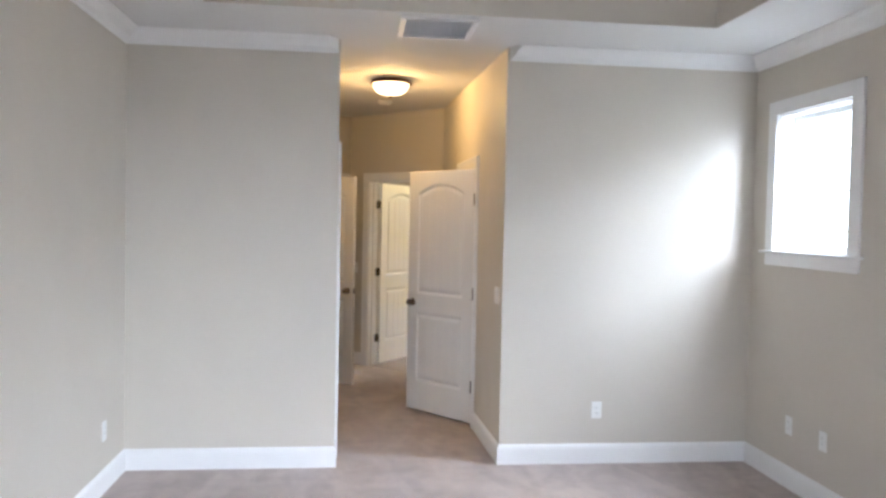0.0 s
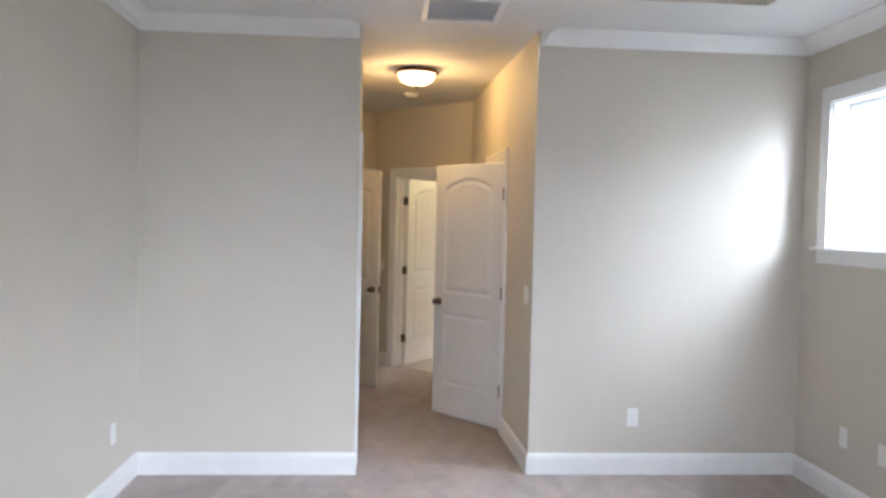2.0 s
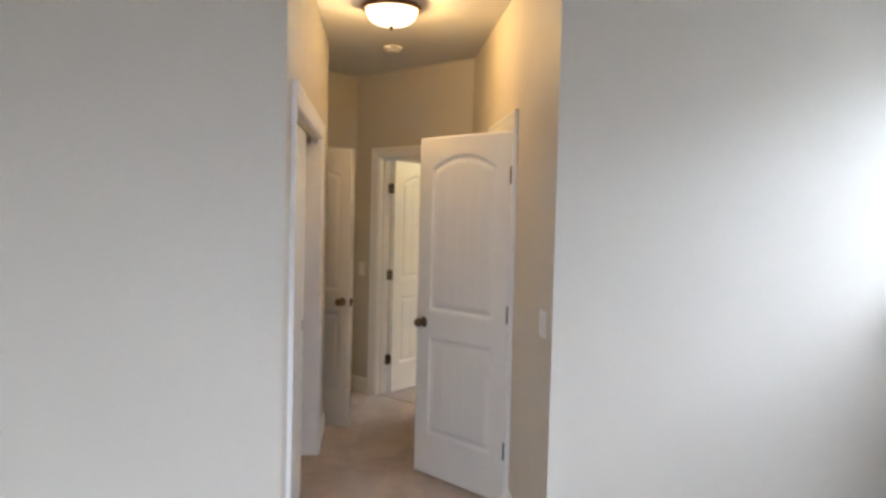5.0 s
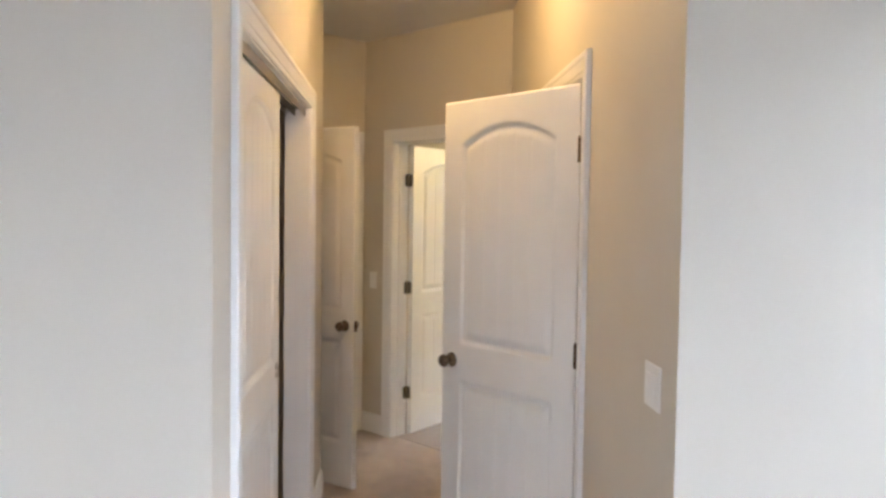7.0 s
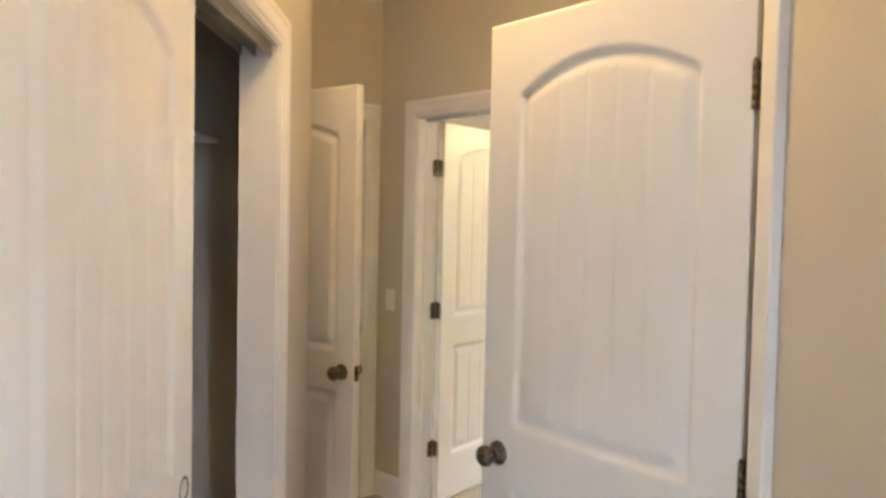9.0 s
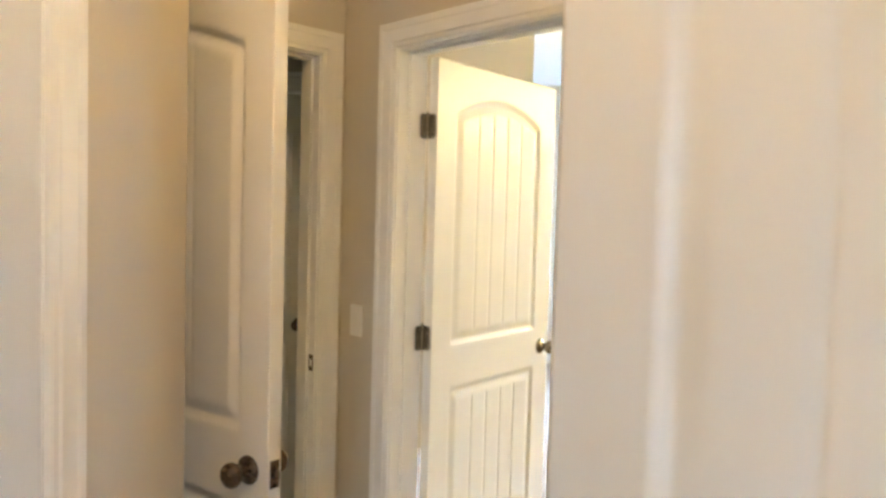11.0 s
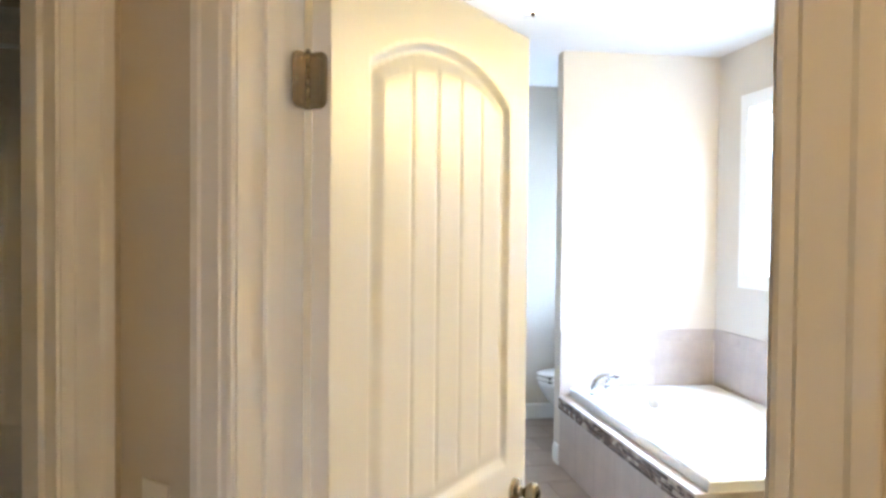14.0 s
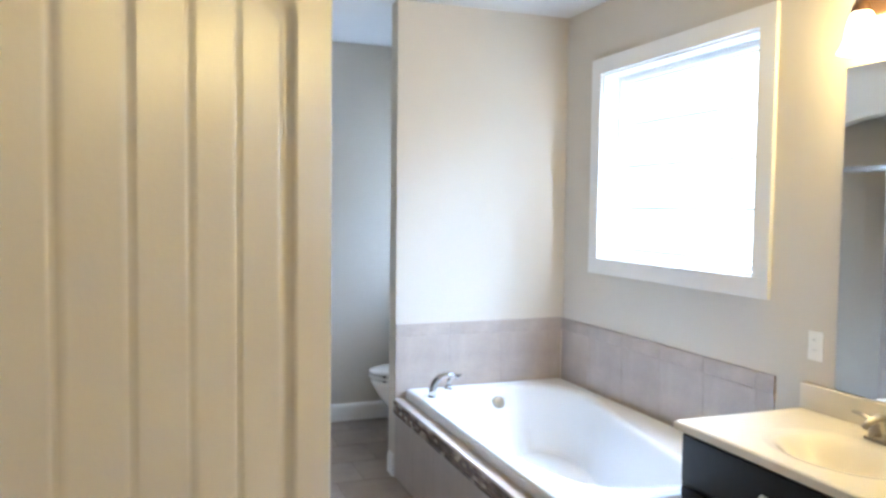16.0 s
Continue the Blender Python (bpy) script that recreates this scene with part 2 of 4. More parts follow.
def wall(name, run, height, thick=0.115, holes=(), before=0.0, after=0.0, mat=None, base=0.0):
    """holes: (s0, s1, z0, z1) cut right through."""
    bm = bmesh.new()
    m = run.matrix()
    edges = [-before]
    for s0, s1, z0, z1 in sorted(holes):
        add_box(bm, edges[-1], 0, base, s0, thick, height, m)
        if z0 > base:
            add_box(bm, s0, 0, base, s1, thick, z0, m)
        if z1 < height:
            add_box(bm, s0, 0, z1, s1, thick, height, m)
        edges.append(s1)
    add_box(bm, edges[-1], 0, base, run.length + after, thick, height, m)
    bmesh.ops.remove_doubles(bm, verts=bm.verts, dist=1e-5)
    return tagged(finish(bm, name, mat or M_WALL), "smooth beige painted drywall", "wall", kind="structure")


BASE_PROFILE = ((0.0, 0.0), (0.014, 0.0), (0.014, 0.104), (0.0125, 0.110), (0.0125, 0.116), (0.010, 0.122), (0.006, 0.128), (0.004, 0.134), (0.0, 0.136))


def baseboard(name, run, s0, s1, m0=0.0, m1=0.0):
    """m0, m1: how far the face runs on past the back at each end (mitres)."""
    frames = []
    for s, e in ((s0, -m0), (s1, m1)):
        o = run.at(s)
        frames.append((o, run.n + run.u * e, Vector((0, 0, 1))))
    return tagged(finish(sweep(bmesh.new(), BASE_PROFILE, frames), name, M_TRIM), "white painted wooden baseboard along the wall", "baseboard", kind="structure")


CASING = ((0.0, 0.0), (0.0, 0.009), (0.006, 0.012), (0.018, 0.013), (0.022, 0.016), (0.060, 0.018), (0.066, 0.021), (0.084, 0.021), (0.087, 0.018), (0.087, 0.0))


def door_trim(name, run, s0, s1, top, jamb=0.115, offset=0.0, casing=CASING, both=False, stop=True):
    """Casing round an opening and the jamb that lines it."""
    bm = bmesh.new()
    z = Vector((0, 0, 1))
    r = 0.005

    def around(side):
        n = run.n if side else -run.n
        o = 0.0 if side else -jamb
        frames = [(run.at(s0 - r, o, 0), -run.u, n), (run.at(s0 - r, o, top + r), -run.u + z, n), (run.at(s1 + r, o, top + r), run.u + z, n), (run.at(s1 + r, o, 0), run.u, n)]
        sweep(bm, casing, frames)

    around(True)
    if both:
        around(False)
    m = run.matrix()
    t = 0.018
    add_box(bm, s0 - t, -0.002, 0, s0, jamb + 0.002, top + t, m)
    add_box(bm, s1, -0.002, 0, s1 + t, jamb + 0.002, top + t, m)
    add_box(bm, s0, -0.002, top, s1, jamb + 0.002, top + t, m)
    if stop:
        d0, d1 = offset, offset + 0.035
        add_box(bm, s0, d0, 0, s0 + 0.011, d1, top, m)
        add_box(bm, s1 - 0.011, d0, 0, s1, d1, top, m)
        add_box(bm, s0 + 0.011, d0, top - 0.011, s1 - 0.011, d1, top, m)
    return tagged(finish(bm, name, M_TRIM, bevel=0.0015), "white painted door casing and jamb", "door trim", kind="structure")


# ---- structure ----
H = 2.785          # hall and soffit ceiling
HB = 2.770         # bathroom ceiling
HT = 3.10          # raised tray
FW = 5.814         # bedroom front wall
LX, RX, BY = -1.347, 2.822, -2.50
HL0, HL1 = (-0.020, FW), (-0.105, 8.245)
HR0, HR1 = (1.077, FW), (0.967, 8.580)
APEX = (0.0175, 9.530)
WX = 3.004         # bath window wall
TY = 13.052        # tub wall
PX = 1.900         # free end of the tub partition
WCY = 14.294       # toilet room back wall

front_left = Run((LX, FW), HL0)
front_right = Run(HR0, (RX, FW))
bed_right = Run((RX, FW), (RX, BY))
bed_left = Run((LX, BY), (LX, FW))
bed_back = Run((RX, BY), (LX, BY))
hall_left = Run(HL0, HL1)
hall_left.n = Vector((hall_left.u.y, -hall_left.u.x, 0))
hall_right = Run(HR1, HR0)
bath_diag = Run(APEX, HR1)
closet_end = (-0.985, 8.5275)
closet_diag = Run(closet_end, APEX)
nook_side = Run((-0.985, 8.245), closet_end)
nook_back = Run(HL1, (-0.985, 8.245))

wall("wall_front_left", front_left, H, before=0.115, after=-0.0045)
wall("wall_front_right", front_right, H, before=-0.004, after=0.115)
WIN = (5.525, 4.758, 1.480, 2.365)
wall("wall_right", bed_right, HT + 0.1, 0.14, holes=[(FW - WIN[0], FW - WIN[1], WIN[2], WIN[3]), (3.614, 4.614, 0.36, 2.32)])
wall("wall_left", bed_left, HT + 0.1, before=0.1)
wall("wall_back", bed_back, HT + 0.1, 0.14, holes=[(2.67, 3.67, 0.36, 2.32)])

# sliding closet opening in the hall's side wall
SL0, SL1, SLT = 0.286, 1.846, 2.055
wall("wall_hall_left", hall_left, H, 0.115, holes=[(SL0 - 0.019, SL1 + 0.019, 0, SLT + 0.019)], before=-0.004)
# doorway in the other side wall (s runs towards the bedroom)
DA1 = hall_right.s_of(1.045, 6.783)
DA0 = DA1 - 0.755
wall("wall_hall_right", hall_right, H, 0.115, holes=[(DA0 - 0.019, DA1 + 0.019, 0, 2.074)], after=0.0, before=0.06)
BD0, BD1 = 0.316, 1.055
wall("wall_bath_diagonal", bath_diag, H, 0.125, holes=[(BD0 - 0.019, BD1 + 0.019, 0, 2.074)], before=0.0, after=0.10)
CD1 = closet_diag.length - 0.112
CD0 = CD1 - 0.93
wall("wall_closet_diagonal", closet_diag, H, 0.115, holes=[(CD0 - 0.019, CD1 + 0.019, 0, 2.074)], after=0.0)
wall("wall_nook_side", nook_side, H, before=0.115)
wall("wall_nook_back", nook_back, H, 0.10)

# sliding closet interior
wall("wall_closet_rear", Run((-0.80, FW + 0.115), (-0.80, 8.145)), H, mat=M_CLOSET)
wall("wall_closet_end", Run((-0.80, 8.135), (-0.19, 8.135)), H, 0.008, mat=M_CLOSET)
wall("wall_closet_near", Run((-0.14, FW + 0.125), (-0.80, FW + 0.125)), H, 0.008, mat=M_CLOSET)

# walk-in closet beyond its diagonal door
walkin_back = Run((-2.3, 10.33), (-0.13, 10.33))
WD1 = walkin_back.s_of(-0.245, 10.33)
WD0 = WD1 - 0.766
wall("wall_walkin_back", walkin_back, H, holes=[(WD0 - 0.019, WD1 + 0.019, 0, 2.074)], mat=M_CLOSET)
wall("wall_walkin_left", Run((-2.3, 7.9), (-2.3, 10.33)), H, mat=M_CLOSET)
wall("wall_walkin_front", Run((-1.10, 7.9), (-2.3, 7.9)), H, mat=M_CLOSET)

# the room past the entry door, and the bathroom shell
wall("wall_landing_far", Run((2.9, 8.43), (2.9, 5.93)), H)
wall("wall_bath_near", Run((WX, 8.56), (1.10, 8.56)), HB + 0.05, 0.115)
bath_right = Run((WX, 14.40), (WX, 8.44))
BW = (12.645, 11.410, 1.305, 2.365)
wall("wall_bath_window", bath_right, HB + 0.05, 0.14, holes=[(14.40 - 14.09, 14.40 - 13.51, 1.30, 2.20), (14.40 - BW[0], 14.40 - BW[1], BW[2], BW[3])])
wall("wall_tub_partition", Run((PX, TY), (WX, TY)), HB, 0.125)
wall("wall_toilet_back", Run((-0.02, WCY), (WX, WCY)), HB + 0.05)
wall("wall_toilet_side", Run((2.680, WCY), (2.680, TY + 0.125)), HB, 0.322, holes=[(WCY - 14.09, WCY - 13.51, 1.30, 2.20)])
wall("wall_bath_left", Run((-0.02, 9.72), (-0.02, WCY)), HB + 0.05)

# floors
ground = tagged(finish(box(-60, -60, -0.32, 60, 60, -0.30), "ground", M_GRASS), "green lawn round the house", "ground", kind="structure")
tagged(finish(box(LX - 0.12, BY - 0.14, -0.10, 3.0, 9.62, 0.0), "floor", M_CARPET), "beige cut-pile carpet with vacuum marks", "carpet floor", kind="structure")
tagged(finish(box(-2.4, 9.62, -0.10, -0.135, 10.46, 0.0), "floor_walkin", M_CARPET), "beige carpet in the walk-in closet", "carpet floor", kind="structure")
tagged(finish(box(-2.4, 7.8, -0.10, LX - 0.12, 9.62, 0.0), "floor_walkin", M_CARPET), "beige carpet in the walk-in closet", "carpet floor", kind="structure")

# the neighbouring house close by, its pale boards emissive to stay bright in the windows
neighbour = tagged(finish(box(5.62, -1.0, -0.30, 5.72, 17.0, 4.6), "backdrop", M_SIDING), "pale board-clad neighbouring house, its boards glowing in place of daylight", "backdrop", kind="structure")
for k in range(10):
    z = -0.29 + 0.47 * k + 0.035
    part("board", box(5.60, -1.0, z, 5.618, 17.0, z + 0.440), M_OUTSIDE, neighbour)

# ceilings: a soffit round the raised tray, flat over the hall
bm = bmesh.new()
TX0, TX1, TY1, TY0 = -0.74, 2.175, 5.10, -1.85
for x0, y0, x1, y1 in ((LX - 0.1, TY1, RX + 0.1, FW + 0.115), (LX - 0.1, BY - 0.1, TX0, TY1), (TX1, BY - 0.1, RX + 0.1, TY1), (TX0, BY - 0.1, TX1, TY0)):
    add_box(bm, x0, y0, H, x1, y1, HT + 0.02)
add_box(bm, -2.4, FW + 0.115, H, 3.0, 10.46, H + 0.06)
tagged(finish(bm, "ceiling", M_CEIL), "flat white painted ceiling with a soffit", "ceiling", kind="structure")
tagged(finish(box(TX0 - 0.3, TY0 - 0.3, HT + 0.021, TX1 + 0.3, TY1 + 0.3, HT + 0.08), "ceiling_tray", M_CEIL), "raised white tray ceiling", "ceiling", kind="structure")
bm = bmesh.new()
t = 0.006
for x0, y0, x1, y1 in ((TX0, TY1 - t, TX1, TY1), (TX0, TY0, TX1, TY0 + t), (TX0, TY0 + t, TX0 + t, TY1 - t), (TX1 - t, TY0 + t, TX1, TY1 - t)):
    add_box(bm, x0, y0, H + 0.0005, x1, y1, HT + 0.02)
tagged(finish(bm, "wall_tray_sides", M_WALL), "beige painted sides of the tray", "wall", kind="structure")
bm = bmesh.new()
bm2 = [(-0.02, 9.62), (1.0, 8.60), (WX + 0.1, 8.55), (WX + 0.1, 14.41), (-0.02, 14.41)]
lo, hi = [bm.verts.new((x, y, HB)) for x, y in bm2], [bm.verts.new((x, y, HB + 0.05)) for x, y in bm2]
bm.faces.new(lo), bm.faces.new(hi)
for i in range(5):
    bm.faces.new((lo[i], lo[(i + 1) % 5], hi[(i + 1) % 5], hi[i]))
tagged(finish(bm, "ceiling_bath", M_CEIL), "flat white bathroom ceiling", "ceiling", kind="structure")

# crown moulding in the bedroom
CROWN = ((0.0, 0.0), (0.0, -0.104), (0.010, -0.104), (0.014, -0.094), (0.022, -0.086), (0.040, -0.070), (0.052, -0.046), (0.062, -0.030), (0.074, -0.020), (0.080, -0.012), (0.092, -0.010), (0.092, 0.0))


def crown(name, run, s0, s1, m0, m1):
    frames = [(run.at(s, 0, H), run.n + run.u * e, Vector((0, 0, 0.86))) for s, e in ((s0, -m0), (s1, m1))]
    return tagged(finish(sweep(bmesh.new(), CROWN, frames), name, M_TRIM), "white painted crown moulding under the ceiling", "crown moulding", kind="structure")


crown("trim_crown_front_left", front_left, 0, front_left.length - 0.012, -1, -0.75)
crown("trim_crown_front_right", front_right, 0.012, front_right.length, -0.75, -1)
crown("trim_crown_left", bed_left, 0, bed_left.length, -1, -1)
crown("trim_crown_right", bed_right, 0, bed_right.length, -1, -1)
crown("trim_crown_back", bed_back, 0, bed_back.length, -1, -1)

# baseboards
baseboard("baseboard_front_left", front_left, 0, front_left.length, -1, 1)
baseboard("baseboard_front_right", front_right, 0, front_right.length, 1, -1)
baseboard("baseboard_left", bed_left, 0, bed_left.length, -1, -1)
baseboard("baseboard_right", bed_right, 0, bed_right.length, -1, -1)
baseboard("baseboard_back", bed_back, 0, bed_back.length, -1, -1)
baseboard("baseboard_hall_left", hall_left, 0, SL0 - 0.093, 1, 0)
baseboard("baseboard_hall_left", hall_left, SL1 + 0.093, hall_left.length, 0, 1)
baseboard("baseboard_hall_right", hall_right, DA1 + 0.093, hall_right.length, 0, 1)
baseboard("baseboard_hall_right", hall_right, 0, DA0 - 0.093, -0.4, 0)
baseboard("baseboard_diagonal", bath_diag, 0.0, BD0 - 0.093, -1, 0)
baseboard("baseboard_diagonal", bath_diag, BD1 + 0.093, bath_diag.length, 0, -0.4)
baseboard("baseboard_toilet", Run((-0.02, WCY), (2.68, WCY)), 0.0, 2.70, 0, 0)
baseboard("baseboard_partition_end", Run((PX, TY + 0.125), (PX, TY)), 0.02, 0.125, 0, 0)

# door casings
door_trim("door_trim_entry", hall_right, DA0, DA1, 2.055, offset=0.037)
door_trim("door_trim_bath", bath_diag, BD0, BD1, 2.055, jamb=0.125, offset=0.045, both=True)
door_trim("door_trim_closet", closet_diag, CD0, CD1, 2.055, offset=0.037)
door_trim("door_trim_inner", walkin_back, WD0, WD1, 2.055, offset=0.06)
door_trim("door_trim_sliding", hall_left, SL0, SL1, SLT, stop=False)


# ---- doors ----
def door_depth(x, z, w, stile=0.112):
    """How far a moulded two-panel door face is sunk at x, z: arched upper panel, square lower one, plank grooves."""
    a, b = stile, w - stile
    rise = 0.078 * (1 - ((2 * x - w) / (b - a)) ** 2)
    best = -1.0
    for z0, z1, arch in ((1.000, 1.842, True), (0.250, 0.835, False)):
        top = z1 + (rise if arch else 0.0)
        d = min(x - a, b - x, z - z0, top - z)
        best = max(best, d)
    if best <= 0:
        return 0.0
    if best < 0.010:
        return -0.0105 * best / 0.010
    if best < 0.019:
        return -0.0105
    if best < 0.045:
        return -0.0105 + 0.0080 * (best - 0.019) / 0.026
    n = 5
    u = (x - a - 0.046) / ((b - a - 0.092) / n)
    g = abs(u - round(u)) * (b - a - 0.092) / n
    return -0.0025 - (max(0.0, 0.0046 * (1 - g / 0.0066)) if 0 < round(u) < n else 0.0)


def door_mesh(w, h, thick=0.035, stile=0.112):
    """x from the hinge edge, y through the leaf (0 is the hinge face), z up."""
    nx, nz = int(w / 0.0055), int(h / 0.0095)
    xs, zs = [w * i / nx for i in range(nx + 1)], [h * k / nz for k in range(nz + 1)]
    depth = [[door_depth(x, z, w, stile) for x in xs] for z in zs]
    verts, quads = [], []
    for side in (0, 1):
        o = len(verts)
        for k, z in enumerate(zs):
            for i, x in enumerate(xs):
                verts.append((x, -depth[k][i] if side == 0 else thick + depth[k][i], z))
        for k in range(nz):
            for i in range(nx):
                q = [o + k * (nx + 1) + i, o + k * (nx + 1) + i + 1, o + (k + 1) * (nx + 1) + i + 1, o + (k + 1) * (nx + 1) + i]
                quads.append(q if side == 0 else q[::-1])
    o = (nx + 1) * (nz + 1)
    for k in range(nz):
        a, b = k * (nx + 1), (k + 1) * (nx + 1)
        quads.append([a, b, o + b, o + a])
        quads.append([a + nx, o + a + nx, o + b + nx, b + nx])
    for i in range(nx):
        quads.append([i, o + i, o + i + 1, i + 1])
        a = nz * (nx + 1) + i
        quads.append([a, a + 1, o + a + 1, o + a])
    me = bpy.data.meshes.new("door_leaf")
    me.from_pydata(verts, [], quads)
    me.materials.append(M_DOOR)
    me.polygons.foreach_set("use_smooth", [i < 2 * nx * nz for i in range(len(me.polygons))])
    me.update()
    return me


KNOB = ((0.0, 0.0), (0.032, 0.0), (0.032, 0.004), (0.029, 0.008), (0.016, 0.011), (0.0115, 0.016), (0.0115, 0.026), (0.016, 0.031), (0.0245, 0.037), (0.0275, 0.044), (0.0275, 0.051), (0.024, 0.058), (0.014, 0.063), (0.0, 0.064))


def add_knobs(leaf, w, thick, mat, z=0.92, label="round aged bronze knob"):
    x = w - 0.062
    part("door_knob", lathe(KNOB, Matrix.Translation((x, 0, z)) @ pose(0, 0, 0, 90), 28), mat, leaf, label, smooth=True)
    part("door_knob", lathe(KNOB, Matrix.Translation((x, thick, z)) @ pose(0, 0, 0, -90), 28), mat, leaf, label, smooth=True)
    part("latch_plate", box(w - 0.001, thick / 2 - 0.0125, z - 0.03, w + 0.0015, thick / 2 + 0.0125, z + 0.03), mat, leaf, "small metal latch plate")
    part("latch_bolt", box(w, thick / 2 - 0.006, z - 0.009, w + 0.010, thick / 2 + 0.006, z + 0.009), mat, leaf)


def rounded_plate(w, h, t, r=0.014, both=False):
    """A thin plate, x from 0 to w, z centred, outer corners rounded."""
    pts = [(0, -h / 2)]
    for cx, cz, a0 in ((w - r, -h / 2 + r, -90), (w - r, h / 2 - r, 0)):
        for k in range(6):
            a = radians(a0 + 18 * k)
            pts.append((cx + r * math.cos(a), cz + r * math.sin(a)))
    pts.append((0, h / 2))
    bm = bmesh.new()
    f, b = [bm.verts.new((x, 0, z)) for x, z in pts], [bm.verts.new((x, t, z)) for x, z in pts]
    bm.faces.new(f), bm.faces.new(b)
    for i in range(len(pts)):
        j = (i + 1) % len(pts)
        bm.faces.new((f[i], f[j], b[j], b[i]))
    return bm


def add_hinges(leaf, angle, thick, mat, zs=(0.29, 1.035, 1.79), leaves=True):
    """Knuckles at the hinge edge; the plates lie on the leaf's edge and on the jamb."""
    for z in zs:
        bm = bmesh.new()
        for k in range(5):
            add_lathe(bm, ((0, 0), (0.0065, 0), (0.0065, 0.0172), (0, 0.0172)), Matrix.Translation((-0.004, -0.006, z - 0.0445 + k * 0.0178)), 14)
        add_lathe(bm, ((0, 0), (0.005, 0.001), (0.004, 0.006), (0, 0.008)), Matrix.Translation((-0.004, -0.006, z + 0.0445)), 12)
        h = part("hinge", bm, mat, leaf, "three-knuckle metal butt hinge", smooth=True)
        if leaves:
            bm = rounded_plate(0.036, 0.089, 0.0018)
            bmesh.ops.transform(bm, verts=bm.verts, matrix=Matrix.Translation((-0.0022, -0.004, z)) @ pose(0, 0, 0, 0, 0, 90))
            part("hinge_plate", bm, mat, h)
            bm = rounded_plate(0.036, 0.089, 0.0018)
            bmesh.ops.transform(bm, verts=bm.verts, matrix=Matrix.Translation((-0.006, -0.005, z)) @ pose(0, 0, 0, 0, 0, 90 + angle))
            part("hinge_plate", bm, mat, h)
            bm = bmesh.new()
            for dx, dz in ((0.012, -0.033), (0.012, 0.033), (0.024, 0.0)):
                add_lathe(bm, ((0.0045, 0), (0.0035, 0.001), (0, 0.001)), Matrix.Translation((-0.006, -0.005, z)) @ pose(0, 0, 0, 0, 0, 90 + angle) @ Matrix.Translation((dx, 0.0, dz)) @ pose(0, 0, 0, 90), 10)
            part("screw", bm, mat, h)


def door(name, hinge, free, width, label, mat=None, knob=M_BRONZE, flip=True, mesh=None, swing=90, hinges=True):
    """hinge, free: the ends of the leaf on the floor plan. flip: the hinge face looks to the left of hinge > free."""
    d = Vector((free[0] - hinge[0], free[1] - hinge[1], 0))
    yaw = math.degrees(math.atan2(d.y, d.x))
    ob = new(name, mesh or door_mesh(width, 2.032))
    ob.matrix_world = pose(hinge[0], hinge[1], 0.014, 0, 0, yaw) @ (Matrix.Diagonal((1, -1, 1, 1)) if flip else Matrix())
    tagged(ob, label, "door", kind="structure")
    add_knobs(ob, width, 0.035, knob)
    if hinges:
        add_hinges(ob, swing, 0.035, knob)
    return ob


door_entry = door("door_1", (1.028, 6.803), (0.552, 7.372), 0.742, "white moulded two-panel door with arched top, half open", swing=-40)
door_bath = door("door_2", (0.345, 9.390), (0.832, 10.022), 0.80, "white moulded two-panel arched door, open into the bathroom", knob=M_BRASS, swing=90)
leaf_hinge = closet_diag.at(CD0 + 0.004, 0.006)
door_walkin = door("door_3", (leaf_hinge.x, leaf_hinge.y), (0.062, 8.262), 0.95, "white moulded arched door of the walk-in closet, wide open", swing=-90, flip=False, mesh=door_mesh(0.95, 2.032, 0.035, 0.094))

# strike plate on the walk-in closet's jamb
m = closet_diag.matrix(CD1 - 0.0115, 0, 0.93)
strike = finish(box(0.0085, 0.006, -0.030, 0.0105, 0.032, 0.030, m), "strike_plate", M_BRONZE)
tagged(strike, "dark bronze strike plate on the white door jamb", "strike plate")
part("strike_hole", box(0.0078, 0.012, -0.014, 0.0086, 0.024, 0.014, m), M_PLATE, strike)


# sliding closet doors and their track
def sliding_door(s, depth, label):
    ob = new("sliding_door", slide_mesh)
    ob.matrix_world = hall_left.matrix(s, -depth, 0.012)
    part("finger_pull", lathe(((0, 0.001), (0.018, 0.001), (0.026, -0.0015), (0.029, 0.0008), (0.029, 0.002)), Matrix.Translation((0.765 - 0.05, 0, 0.95)) @ pose(0, 0, 0, -90), 24), M_BRONZE, ob, "recessed bronze finger pull", smooth=True)
    return tagged(ob, label, "sliding door", "sliding closet doors")


slide_mesh = door_mesh(0.765, 2.005)
sliding_door(SL0 + 0.105, 0.030, "white moulded arched sliding closet door, pushed aside")
sliding_door(SL0 + 0.004, 0.073, "white moulded arched sliding closet door behind the other one")
bm = bmesh.new()
m = hall_left.matrix()
add_box(bm, SL0 + 0.002, 0.020, SLT - 0.036, SL1 - 0.002, 0.024, SLT - 0.001, m)
add_box(bm, SL0 + 0.002, 0.066, SLT - 0.036, SL1 - 0.002, 0.069, SLT - 0.001, m)
add_box(bm, SL0 + 0.002, 0.109, SLT - 0.030, SL1 - 0.002, 0.112, SLT - 0.001, m)
add_box(bm, SL0 + 0.002, 0.020, SLT - 0.003, SL1 - 0.002, 0.112, SLT - 0.0005, m)
track = tagged(finish(bm, "closet_door_track", M_NICKEL), "metal overhead track of the sliding closet doors", "door track")


